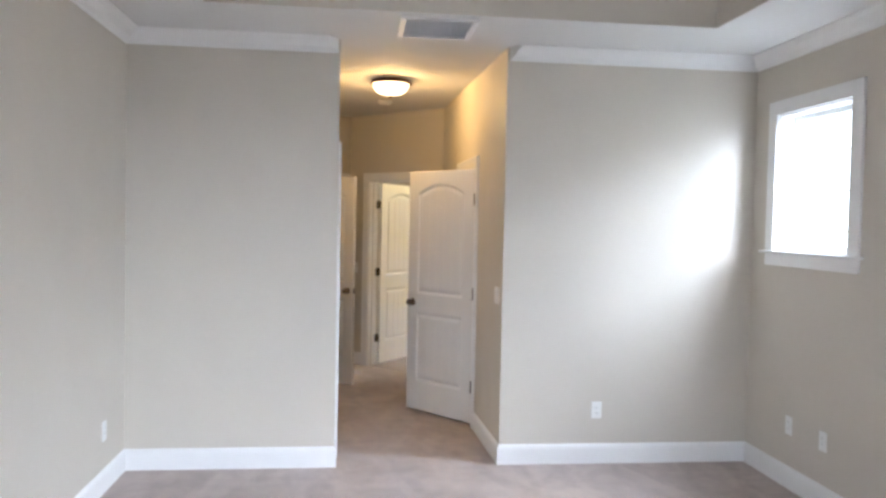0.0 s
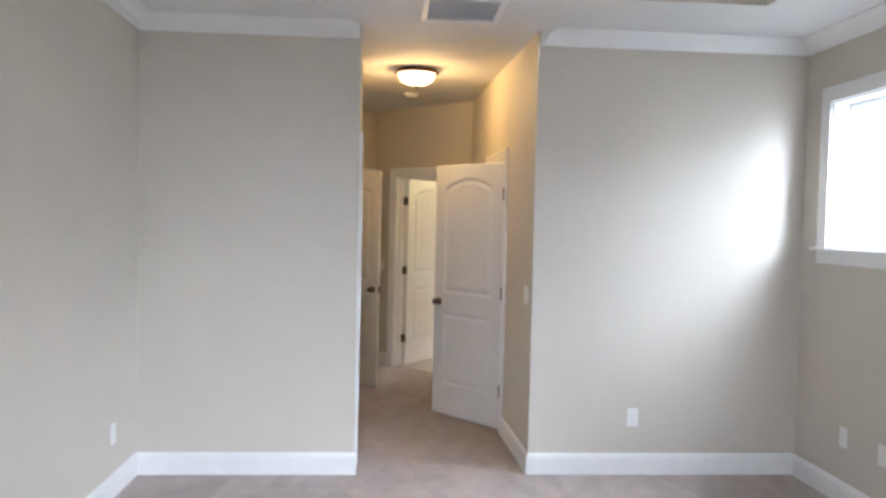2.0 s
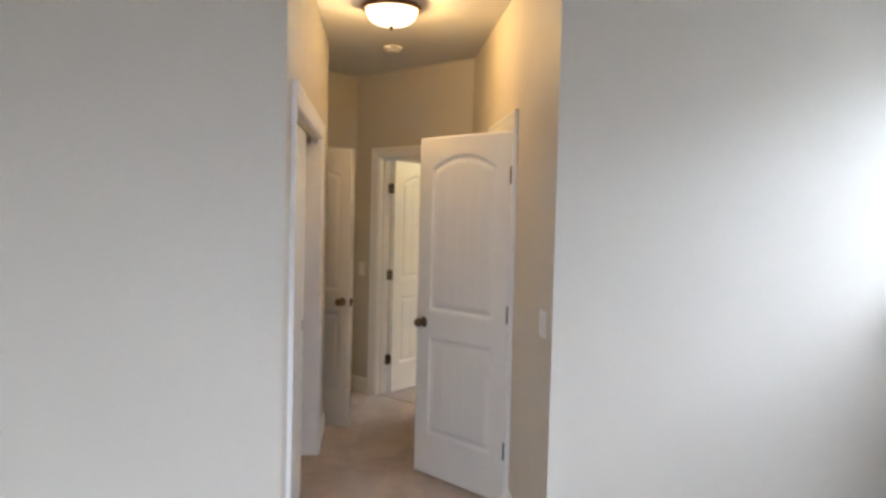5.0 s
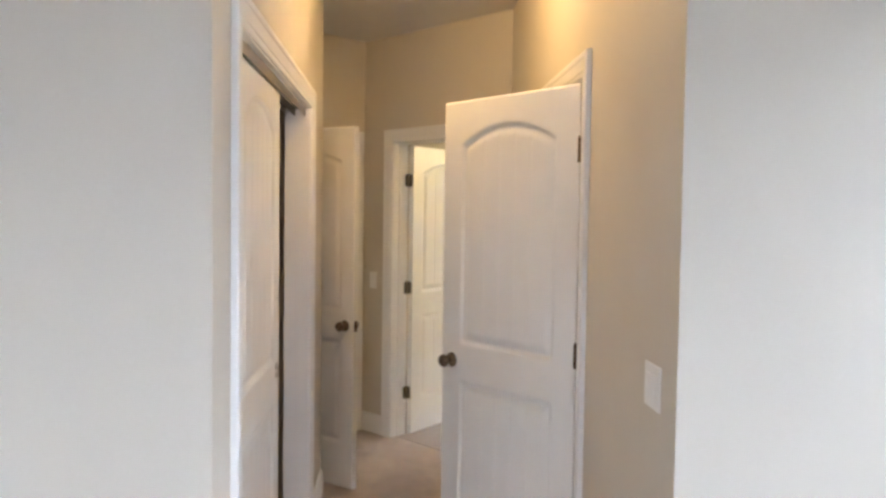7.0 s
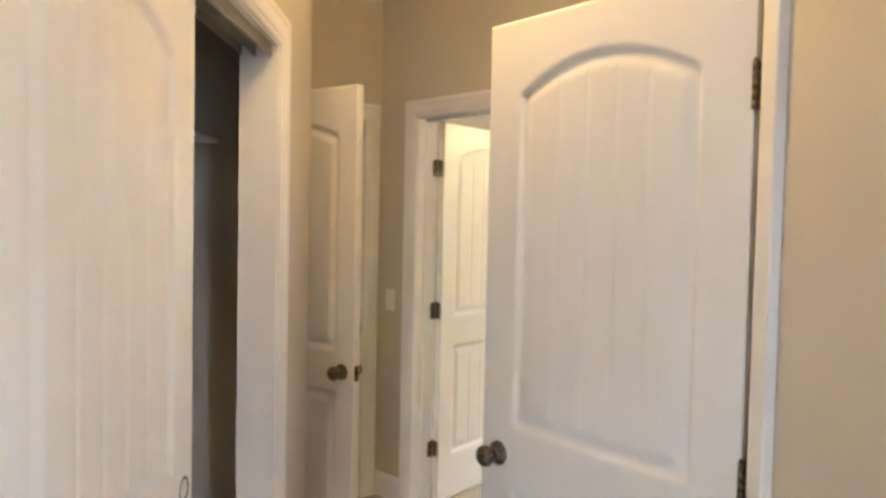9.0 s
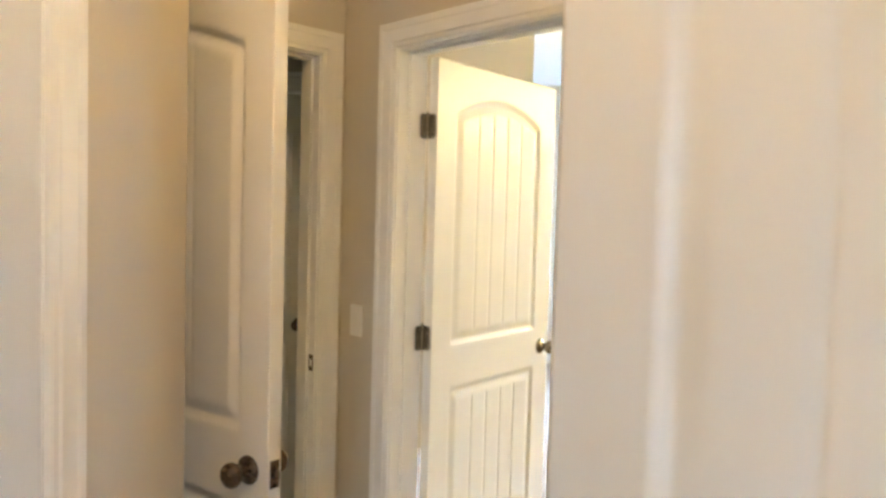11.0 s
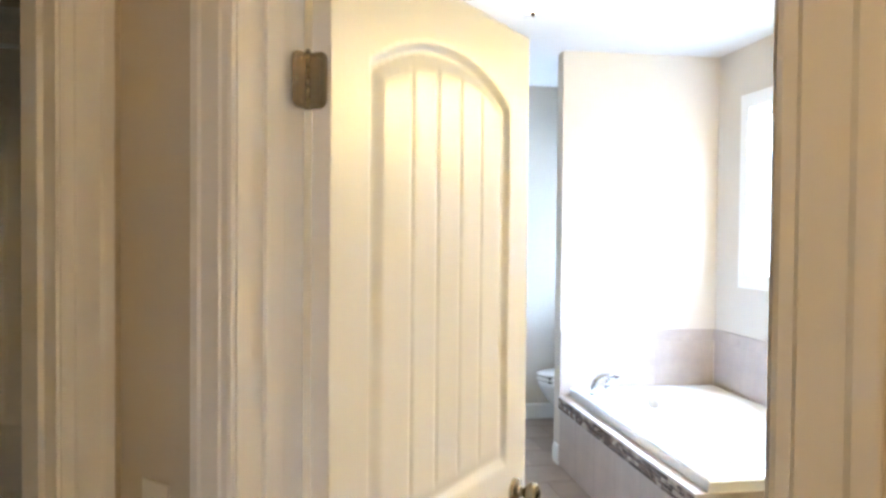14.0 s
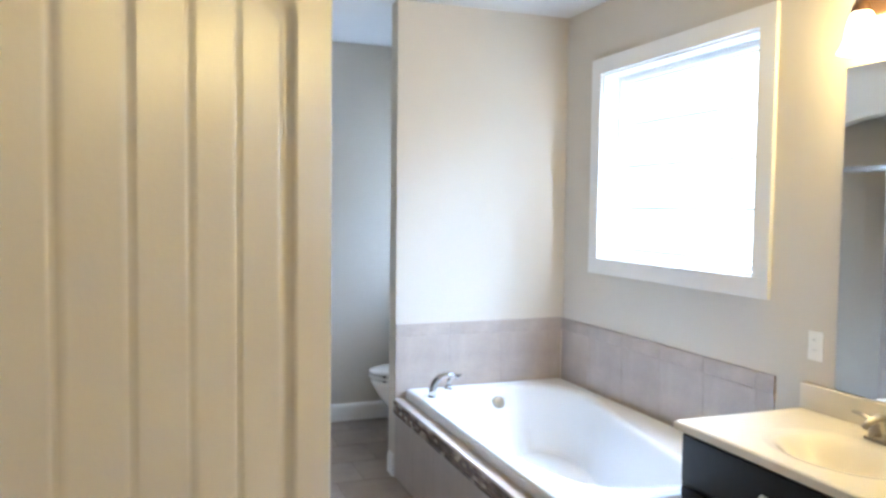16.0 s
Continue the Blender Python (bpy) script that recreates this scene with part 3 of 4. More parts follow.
# ---- windows ----
def window(name, run, s0, s1, z0, z1, stool, thick=0.14, label=""):
    """Sash, pane, jamb lining and casing round an opening; the pane stands near the outer face."""
    m = run.matrix()
    frame_ob = new(name)
    tagged(frame_ob, label, "window", kind="structure")
    bm = bmesh.new()
    t = 0.016
    add_box(bm, s0, -0.001, z0 + t, s0 + t, thick, z1 - t, m)
    add_box(bm, s1 - t, -0.001, z0 + t, s1, thick, z1 - t, m)
    add_box(bm, s0, -0.001, z1 - t, s1, thick, z1, m)
    add_box(bm, s0, -0.001, z0, s1, thick, z0 + t, m)
    part("window_jamb", bm, M_TRIM, frame_ob, bevel=0.001)
    f, g = 0.024, 0.016
    bm = bmesh.new()
    a0, a1, b0, b1 = s0 + g, s1 - g, z0 + g, z1 - g
    for d0, d1, e in ((0.098, 0.128, f), (0.108, 0.118, f + 0.008)):
        add_box(bm, a0, d0, b0, a0 + e, d1, b1, m)
        add_box(bm, a1 - e, d0, b0, a1, d1, b1, m)
        add_box(bm, a0 + e, d0, b0, a1 - e, d1, b0 + e, m)
        add_box(bm, a0 + e, d0, b1 - e, a1 - e, d1, b1, m)
    part("window_sash", bm, M_TRIM, frame_ob, "white vinyl sash", bevel=0.002)
    pane = part("pane", box(a0 + f, 0.1110, b0 + f, a1 - f, 0.1150, b1 - f, m), M_GLASS, frame_ob, "clear glass pane")
    pane.visible_shadow = False
    c, z = 0.090, Vector((0, 0, 1))
    bm = bmesh.new()
    r = 0.004
    if stool:
        for x0, x1 in ((s0 - c, s0 + r), (s1 - r, s1 + c)):
            add_box(bm, x0, -0.019, z0, x1, 0, z1 + 0.0, m)
        add_box(bm, s0 - c, -0.019, z1 - r, s1 + c, 0, z1 + c - r, m)
    else:
        for x0, x1 in ((s0 - c, s0 + r), (s1 - r, s1 + c)):
            add_box(bm, x0, -0.019, z0 + r, x1, 0, z1 - r, m)
        add_box(bm, s0 - c, -0.019, z1 - r, s1 + c, 0, z1 + c - r, m)
        add_box(bm, s0 - c, -0.019, z0 - c + r, s1 + c, 0, z0 + r, m)
    part("window_casing", bm, M_TRIM, frame_ob, "flat white casing", bevel=0.002)
    if stool:
        part("window_sill", box(s0 - c - 0.028, -0.048, z0 - 0.016, s1 + c + 0.028, 0.0, z0 + 0.002, m), M_TRIM, frame_ob, "white wooden window stool", bevel=0.004)
        part("window_apron", box(s0 - c, -0.018, z0 - 0.094, s1 + c, 0, z0 - 0.016, m), M_TRIM, frame_ob, bevel=0.002)
    return frame_ob


window("window_1", bed_right, FW - WIN[0], FW - WIN[1], WIN[2], WIN[3], True, label="small white fixed window with stool and apron")
window("window_2", bath_right, 14.40 - BW[0], 14.40 - BW[1], BW[2], BW[3], False, label="large white fixed window above the bathtub")
window("window_5", bath_right, 14.40 - 14.09, 14.40 - 13.51, 1.30, 2.20, False, label="small white window in the toilet room")
# unseen side and rear windows, added as openings for the fill lamps
window("window_3", bed_right, 3.614, 4.614, 0.36, 2.32, True, label="tall white side-wall window, unseen, added to let in light")
window("window_4", bed_back, 2.67, 3.67, 0.36, 2.32, True, label="white rear-wall window, unseen, added to let in light")


# ---- fittings of bedroom and hall ----
def cover_plate(name, m, kind, gang=1):
    """A wall plate, x along the wall, -y into the room, centred."""
    w = 0.072 + 0.046 * (gang - 1)
    ob = finish(box(-w / 2, -0.006, -0.058, w / 2, 0, 0.058), name, M_PLATE, bevel=0.003)
    ob.matrix_world = m
    for g in range(gang):
        x = (g - (gang - 1) / 2) * 0.046
        if kind == "outlet":
            for z in (-0.0195, 0.0195):
                face = part("socket", box(x - 0.017, -0.0085, z - 0.0145, x + 0.017, -0.006, z + 0.0145), M_PLATE, ob, bevel=0.004)
                for dx, hh in ((-0.0065, 0.004), (0.0065, 0.0035)):
                    part("slot", box(x + dx - 0.0011, -0.0088, z + 0.003 - hh, x + dx + 0.0011, -0.0084, z + 0.003 + hh), M_SLOT, face)
        else:
            part("switch_rocker", add_box(bmesh.new(), x - 0.0165, -0.0085, -0.033, x + 0.0165, -0.006, 0.033), M_PLATE, ob, bevel=0.002)
        for z in (-0.047, 0.047):
            part("screw", lathe(((0.003, 0), (0.0025, 0.001), (0, 0.001)), Matrix.Translation((x, -0.006, z)) @ pose(0, 0, 0, 90), 10), M_PLATE, ob)
    return ob


def at_wall(run, s, z):
    return run.matrix(s, 0.0, z)


o = cover_plate("outlet", at_wall(front_right, front_right.s_of(1.745, FW), 0.365), "outlet")
tagged(o, "white duplex outlet low on the beige wall", "outlet")
for y in (5.283, 4.931):
    tagged(cover_plate("outlet", at_wall(bed_right, FW - y, 0.392), "outlet"), "white duplex outlet low beside the bedroom window", "outlet")
tagged(cover_plate("outlet", at_wall(bed_left, 5.422 - BY, 0.36), "outlet"), "white duplex outlet on the plain side wall", "outlet")
tagged(cover_plate("light_switch", at_wall(hall_right, hall_right.s_of(1.05, 5.975), 1.126), "switch", 2), "white double light switch beside the entry door", "light switch")
tagged(cover_plate("light_switch", at_wall(bath_diag, 0.108, 1.094), "switch"), "white single light switch beside the bathroom door", "light switch")

# ceiling return grille
vent = empty("ceiling_vent", Matrix.Translation((0.562, 5.415, H)))
tagged(vent, "white louvred return grille in the soffit", "vent")
bm = bmesh.new()
for x0, y0, x1, y1 in ((-0.228, -0.235, 0.228, -0.200), (-0.228, 0.200, 0.228, 0.235), (-0.228, -0.200, -0.193, 0.200), (0.193, -0.200, 0.228, 0.200)):
    add_box(bm, x0, y0, -0.010, x1, y1, 0)
part("frame", bm, M_GRILLE, vent, bevel=0.003)
part("backing", box(-0.193, -0.2, -0.0015, 0.193, 0.2, -0.0005), M_GRILLE, vent)
for k in range(26):
    y = -0.192 + k * 0.0154
    bm = box(-0.193, -0.0075, -0.0007, 0.193, 0.0075, 0.0007, Matrix.Translation((0, y, -0.006)) @ pose(0, 0, 0, 14))
    part("slat", bm, M_GRILLE, vent)


def flush_lamp(name, x, y, z, globe, metal, label, r=0.172):
    lamp = empty(name, Matrix.Translation((x, y, z)))
    tagged(lamp, label, "ceiling lamp")
    part("base", lathe(((0, 0), (r * 0.80, 0), (r * 0.90, -0.006), (r * 0.97, -0.018), (r, -0.030), (r * 0.985, -0.036), (r * 0.90, -0.040), (r * 0.86, -0.030), (0, -0.028)), None, 48), metal, lamp, "dark bronze pan", smooth=True)
    bowl = [(r * 0.86, -0.034), (r * 0.85, -0.050), (r * 0.80, -0.074), (r * 0.70, -0.096), (r * 0.52, -0.114), (r * 0.28, -0.124), (0.0, -0.127)]
    shade = part("shade", lathe(bowl, None, 48), globe, lamp, "lit frosted glass bowl", smooth=True)
    shade.visible_shadow = False
    part("finial", lathe(((0.0, -0.120), (0.012, -0.125), (0.014, -0.131), (0.008, -0.138), (0.010, -0.144), (0.0, -0.152)), None, 20), metal, lamp, smooth=True)
    return lamp


flush_lamp("hall_lamp", 0.361, 7.150, H, M_GLOBE, M_DARKM, "lit flush ceiling lamp with frosted bowl and bronze pan")
detector = finish(lathe(((0, 0), (0.068, 0), (0.068, -0.012), (0.062, -0.020), (0.056, -0.022), (0.052, -0.034), (0.030, -0.038), (0.0, -0.038)), None, 36), "smoke_detector", M_PLATE, smooth=True)
detector.location = (0.350, 8.28, H)
tagged(detector, "round white smoke detector on the hall ceiling", "smoke detector")

# sliding closet: shelf and hanging rod
tagged(finish(box(-0.798, FW + 0.14, 1.80, -0.42, 8.13, 1.818), "closet_shelf", M_TRIM, bevel=0.002), "white shelf inside the sliding closet", "shelf")
rod = empty("closet_rod", Matrix.Translation((-0.565, 8.13, 1.715)))
tagged(rod, "metal hanging rod with end bracket in the closet", "closet rod")
part("rod", tube([(0, -2.1, 0), (0, 0, 0)], 0.016, 16), M_NICKEL, rod, smooth=True)
part("bracket", box(-0.035, -0.012, -0.03, 0.035, 0.003, 0.05), M_PLATE, rod, bevel=0.003)

# walk-in closet: a closed inner door
inner = door("door_4", (-1.008, 10.345), (-0.248, 10.345), 0.76, "white moulded arched door, closed, inside the closet", flip=False, hinges=False)


# ---- bathroom ----
def tile_grid(parent, m, x0, x1, z0, z1, w, h, mat, joint=0.004, proud=0.008, off=0.0, name="tile"):
    """Tiles over a rectangle of a plane: m maps x along, -y out of the wall, z up. Whole tiles share a mesh, cut ones have their own."""
    shared = {}
    k, z = 0, z0
    while z < z1 - 0.012:
        ht = min(h, z1 - z) - joint
        x = x0 - (off if k % 2 else 0.0)
        while x < x1 - 0.012:
            a, b = max(x, x0), min(x + w, x1)
            if b - a > 0.012:
                key = (round(b - a, 3), round(ht, 3))
                if key not in shared:
                    bw, e = b - a - joint, 0.0018
                    bm = bmesh.new()
                    lo = [bm.verts.new(p) for p in ((0, 0, 0), (bw, 0, 0), (bw, 0, ht), (0, 0, ht))]
                    mid = [bm.verts.new((p.co.x, -proud + e, p.co.z)) for p in lo]
                    top = [bm.verts.new(p) for p in ((e, -proud, e), (bw - e, -proud, e), (bw - e, -proud, ht - e), (e, -proud, ht - e))]
                    for r, q in ((lo, mid), (mid, top)):
                        for i in range(4):
                            bm.faces.new((r[i], r[(i + 1) % 4], q[(i + 1) % 4], q[i]))
                    bm.faces.new(top)
                    bmesh.ops.recalc_face_normals(bm, faces=bm.faces)
                    me = bpy.data.meshes.new(name)
                    bm.to_mesh(me)
                    bm.free()
                    me.materials.append(mat)
                    shared[key] = me
                ob = new(name, shared[key])
                ob.parent = parent
                ob.matrix_world = m @ Matrix.Translation((a + joint / 2, 0, z + joint / 2))
            x += w
        z += h
        k += 1


# tiled floor
bm = bmesh.new()
pts = [(-0.02, 9.625), (1.055, 8.55), (WX, 8.53), (WX, WCY), (-0.02, WCY)]
lo, hi = [bm.verts.new((x, y, -0.10)) for x, y in pts], [bm.verts.new((x, y, 0.004)) for x, y in pts]
bm.faces.new(lo), bm.faces.new(hi)
for i in range(5):
    bm.faces.new((lo[i], lo[(i + 1) % 5], hi[(i + 1) % 5], hi[i]))
bath_floor = tagged(finish(bm, "floor_bath", M_GROUT), "beige ceramic floor tiles with grey-beige grout", "tile floor", kind="structure")
flat = Matrix.Translation((0, 0, 0.004)) @ Matrix(((1, 0, 0, 0), (0, 0, 1, 0), (0, -1, 0, 0), (0, 0, 0, 1)))
tile_grid(bath_floor, flat, 1.05, WX, 9.70, WCY, 0.335, 0.335, M_FTILE, 0.0022, 0.0025, 0.1675, "floor_tile")
tile_grid(bath_floor, flat, 0.715, 1.05, 11.375, 13.30, 0.335, 0.335, M_FTILE, 0.0022, 0.0025, 0.1675, "floor_tile")
tile_grid(bath_floor, flat, 0.56, 1.05, 10.035, 11.38, 0.335, 0.335, M_FTILE, 0.0022, 0.0025, 0.1675, "floor_tile")

# tub surround: framed deck clad in tiles
DZ, RZ, DX0, TE = 0.470, 0.527, PX + 0.004, 11.132
bm = bmesh.new()
for x0, y0, x1, y1 in ((DX0, TE, DX0 + 0.050, TY - 0.002), (DX0 + 0.050, TE, WX - 0.002, TE + 0.040)):
    add_box(bm, x0, y0, 0.004, x1, y1, DZ - 0.09)
deck = finish(bm, "tub_deck", M_GROUT)
tagged(deck, "taupe tiled tub deck with a mosaic border", "tub deck")
ledge = bmesh.new()
for x0, y0, x1, y1 in ((DX0 - 0.010, TE, DX0 + 0.105, TY - 0.002), (DX0 + 0.105, TE, WX - 0.002, TE + 0.055), (DX0 + 0.105, TY - 0.030, WX - 0.002, TY - 0.002), (WX - 0.030, TE + 0.055, WX - 0.002, TY - 0.030)):
    add_box(ledge, x0, y0, DZ - 0.09, x1, y1, DZ)
part("deck_cap", ledge, M_TILE, deck, "taupe tile cap", bevel=0.003)
face = Run((DX0, TY), (DX0, TE)).matrix()
tile_grid(deck, face, 0.0, TY - TE, 0.006, DZ - 0.092, 0.335, 0.399, M_TILE, 0.0014, 0.003)
tile_grid(deck, Run((DX0 - 0.010, TY), (DX0 - 0.010, TE)).matrix(), 0.0, TY - TE, DZ - 0.086, DZ - 0.010, 0.047, 0.0190, M_MOSAIC, 0.003, 0.005, 0.021, "mosaic_piece")

# tiled splash on the two walls
for nm, run, s0, s1 in (("tub_splash_end", Run((PX, TY), (WX, TY)), 0.0, WX - PX - 0.012), ("tub_splash_side", Run((WX, TY), (WX, 11.27)), 0.0, TY - 11.275)):
    splash = finish(box(s0, -0.004, DZ + 0.002, s1, 0.0, 0.908, run.matrix()), nm, M_GROUT)
    tagged(splash, "taupe ceramic wall tiles round the bathtub", "wall tiles", kind="structure")
    mm = run.matrix(0.0, 0.004)
    tile_grid(splash, mm, s0, s1, DZ + 0.003, 0.830, 0.335, 0.360, M_TILE, 0.0010, 0.0016)
    tile_grid(splash, mm, s0, s1, 0.831, 0.908, 0.335, 0.077, M_TILE, 0.0014, 0.006)


def field_mesh(name, x0, x1, y0, y1, nx, ny, height, thick, mat):
    """A sheet whose top is height(x, y), with skirts down to its underside."""
    xs, ys = [x0 + (x1 - x0) * i / nx for i in range(nx + 1)], [y0 + (y1 - y0) * k / ny for k in range(ny + 1)]
    verts = [(x, y, height(x, y)) for y in ys for x in xs]
    quads = [[k * (nx + 1) + i, k * (nx + 1) + i + 1, (k + 1) * (nx + 1) + i + 1, (k + 1) * (nx + 1) + i] for k in range(ny) for i in range(nx)]
    n = len(verts)
    rim = [i for i in range(nx + 1)] + [k * (nx + 1) + nx for k in range(1, ny + 1)] + [ny * (nx + 1) + i for i in range(nx - 1, -1, -1)] + [k * (nx + 1) for k in range(ny - 1, 0, -1)]
    verts += [(verts[i][0], verts[i][1], verts[i][2] - thick) for i in rim]
    quads += [[rim[j], n + j, n + (j + 1) % len(rim), rim[(j + 1) % len(rim)]] for j in range(len(rim))]
    me = bpy.data.meshes.new(name)
    me.from_pydata(verts, [], quads)
    me.materials.append(mat)
    me.polygons.foreach_set("use_smooth", [i < nx * ny for i in range(len(quads))])
    me.update()
    return me


def ease(v):
    v = min(1.0, max(0.0, v))
    return v * v * (3 - 2 * v)


TX0B, TX1B, TY0B, TY1B = DX0 + 0.060, WX - 0.016, TE + 0.010, TY - 0.014


def tub_height(x, y):
    cx, cy = (TX0B + TX1B) / 2 + 0.01, (TY0B + TY1B) / 2
    u, v = (x - cx) / 0.462, (y - cy) / 0.888
    if u > 0:
        u *= 1 + 0.95 * ease((0.75 - v) / 1.5)
    r = (abs(u) ** 3.0 + abs(v) ** 3.0) ** (1 / 3.0)
    wall = 0.62 + 0.20 * ease(-v)
    wall *= (1 - 0.62 * ease(u / 0.45)) * (1 - 0.42 * ease((v - 0.2) / 0.5))
    d = ease((1.0 - r) / wall)
    edge = min(x - TX0B, TX1B - x, y - TY0B, TY1B - y)
    roll = 0.016 * (1 - min(1.0, edge / 0.018)) ** 2
    shelf = 0.008 * ease((1.06 - r) / 0.07)
    return RZ - roll - shelf - 0.37 * d


tub = new("bathtub", field_mesh("bathtub", TX0B, TX1B, TY0B, TY1B, 170, 260, tub_height, 0.045, M_TUB))
tagged(tub, "white acrylic drop-in soaking bathtub", "bathtub")
part("overflow_cover", lathe(((0, 0.016), (0.026, 0.015), (0.037, 0.010), (0.042, 0.0), (0.042, -0.014)), Matrix.Translation((2.488, 12.885, RZ - 0.088)) @ pose(0, 0, 0, 72), 28), M_NICKEL, tub, "round nickel overflow cover", smooth=True)
part("drain", lathe(((0, 0.004), (0.030, 0.003), (0.036, 0)), Matrix.Translation((2.45, 12.55, RZ - 0.374)), 24), M_NICKEL, tub, smooth=True)

FLANGE = ((0, 0), (0.031, 0), (0.031, 0.004), (0.026, 0.012), (0.019, 0.020), (0.016, 0.034), (0.0, 0.034))
filler = empty("tub_faucet", Matrix.Translation((2.040, 12.800, RZ - 0.014)))
tagged(filler, "arched chrome tub faucet with lever handle on the rim", "faucet")
part("base", lathe(FLANGE, None, 24), M_CHROME, filler, smooth=True)
arc = [(0.0, 0.0, 0.02), (0.004, 0.0, 0.06), (0.018, 0.0, 0.098), (0.045, 0.0, 0.125), (0.080, 0.0, 0.136), (0.120, 0.0, 0.131), (0.158, 0.0, 0.118)]
part("spout", tube(arc, [0.022, 0.021, 0.020, 0.018, 0.016, 0.014, 0.011], 14), M_CHROME, filler, smooth=True)
hd = part("handle", lathe(FLANGE, Matrix.Translation((0.160, 0.165, 0.0)), 24), M_CHROME, filler, "lever handle", smooth=True)
part("lever", tube([(0.160, 0.165, 0.030), (0.163, 0.165, 0.062), (0.182, 0.160, 0.084), (0.235, 0.148, 0.096)], [0.014, 0.013, 0.010, 0.007], 12), M_CHROME, hd, smooth=True)


# toilet, its tank against the side wall of its room, bowl towards -x
def egg(r, k):
    """Bowl outline: radius r stretched towards -x by k."""
    return [(-(r * (k if math.cos(a) > 0 else 0.82)) * math.cos(a), r * math.sin(a)) for a in (2 * math.pi * i / 40 for i in range(40))]


def loft(rings, cap=True):
    bm = bmesh.new()
    loops = [[bm.verts.new((x + dx, y, z)) for x, y in pts] for pts, dx, z in rings]
    for a, b in zip(loops, loops[1:]):
        for i in range(len(a)):
            bm.faces.new((a[i], a[(i + 1) % len(a)], b[(i + 1) % len(b)], b[i]))
    if cap:
        bm.faces.new(loops[0])
        bm.faces.new(loops[-1])
    return bm


toilet = empty("toilet", Matrix.Translation((2.205, 13.735, 0.010)))
tagged(toilet, "white porcelain toilet with closed lid", "toilet")
part("bowl", loft([(egg(0.105, 1.5), 0.06, 0.0), (egg(0.100, 1.5), 0.06, 0.03), (egg(0.092, 1.35), 0.05, 0.12), (egg(0.110, 1.35), 0.03, 0.20), (egg(0.155, 1.38), 0.01, 0.30), (egg(0.182, 1.40), 0.0, 0.385), (egg(0.186, 1.42), 0.0, 0.415), (egg(0.175, 1.40), 0.0, 0.420)]), M_PORC, toilet, smooth=True)
part("seat", loft([(egg(0.184, 1.43), 0.0, 0.431), (egg(0.192, 1.44), 0.0, 0.437), (egg(0.192, 1.44), 0.0, 0.444), (egg(0.184, 1.43), 0.0, 0.449)]), M_PORC, toilet, "white toilet seat", smooth=True)
part("lid", loft([(egg(0.184, 1.43), 0.0, 0.464), (egg(0.192, 1.44), 0.0, 0.470), (egg(0.190, 1.44), 0.0, 0.482), (egg(0.165, 1.40), 0.0, 0.490)]), M_PORC, toilet, smooth=True)
for z0, z1 in ((0.420, 0.431), (0.449, 0.464)):
    for dx, dy in ((-0.20, -0.10), (-0.20, 0.10), (0.09, -0.12), (0.09, 0.12)):
        part("bumper", lathe(((0, z0), (0.011, z0), (0.011, z1), (0, z1)), Matrix.Translation((dx, dy, 0)), 12), M_SLOT, toilet)
part("tank", box(0.16, -0.215, 0.40, 0.468, 0.215, 0.78), M_PORC, toilet, bevel=0.02)
part("tank_lid", box(0.15, -0.225, 0.781, 0.472, 0.225, 0.815), M_PORC, toilet, bevel=0.01)

# vanity cabinet
VX, VY0, VY1, VZ = 2.385, 9.33, 11.130, 0.818
bm = bmesh.new()
for b in ((VX + 0.035, VY0, VX + 0.055, VY1 - 0.012), (VX + 0.055, VY0, WX - 0.003, VY0 + 0.018), (VX + 0.055, VY1 - 0.030, WX - 0.003, VY1 - 0.012), (WX - 0.012, VY0 + 0.018, WX - 0.003, VY1 - 0.030)):
    add_box(bm, b[0], b[1], 0.10, b[2], b[3], VZ - 0.026)
add_box(bm, VX + 0.055, VY0 + 0.018, 0.10, WX - 0.012, VY1 - 0.030, 0.118)
cab = finish(bm, "vanity_cabinet", M_ESPRESSO, bevel=0.002)
tagged(cab, "dark espresso wooden bathroom vanity cabinet", "vanity")
part("toe_kick", box(VX + 0.10, VY0 + 0.01, 0.012, WX - 0.004, VY1 - 0.02, 0.10), M_ESPRESSO, cab)
for k in range(2):
    y1 = VY1 - 0.032 - k * 0.868
    f = part("drawer_front", box(VX + 0.015, y1 - 0.835, 0.600, VX + 0.034, y1, VZ - 0.045), M_ESPRESSO, cab, bevel=0.004)
    fronts = [(f, y1 - 0.4175, 0.683)]
    for h in range(2):
        ya = y1 - 0.420 * h
        d = part("cabinet_door", box(VX + 0.015, ya - 0.415, 0.13, VX + 0.034, ya, 0.580), M_ESPRESSO, cab, bevel=0.004)
        part("door_panel", box(VX + 0.012, ya - 0.360, 0.185, VX + 0.0155, ya - 0.055, 0.525), M_ESPRESSO, d, bevel=0.003)
        fronts.append((d, ya - (0.385 if h == 0 else 0.030), 0.52))
    for pp, yy, zz in fronts:
        part("knob", lathe(((0, 0.026), (0.012, 0.024), (0.015, 0.018), (0.011, 0.011), (0.005, 0.008), (0.006, 0.0)), Matrix.Translation((VX + 0.015, yy, zz)) @ pose(0, 0, 0, 0, -90), 18), M_NICKEL, pp, "round nickel knob", smooth=True)


def counter_height(x, y):
    z = VZ
    for cy in (10.645, 9.78):
        u, v = (x - 2.655) / 0.172, (y - cy) / 0.245
        r = math.sqrt(u * u + v * v)
        z -= 0.115 * ease((1.0 - r) / 0.75) + 0.004 * ease((1.10 - r) / 0.10)
    e = min(x - VX, VY1 - y, y - VY0)
    return z - 0.006 * (1 - min(1.0, e / 0.009)) ** 2


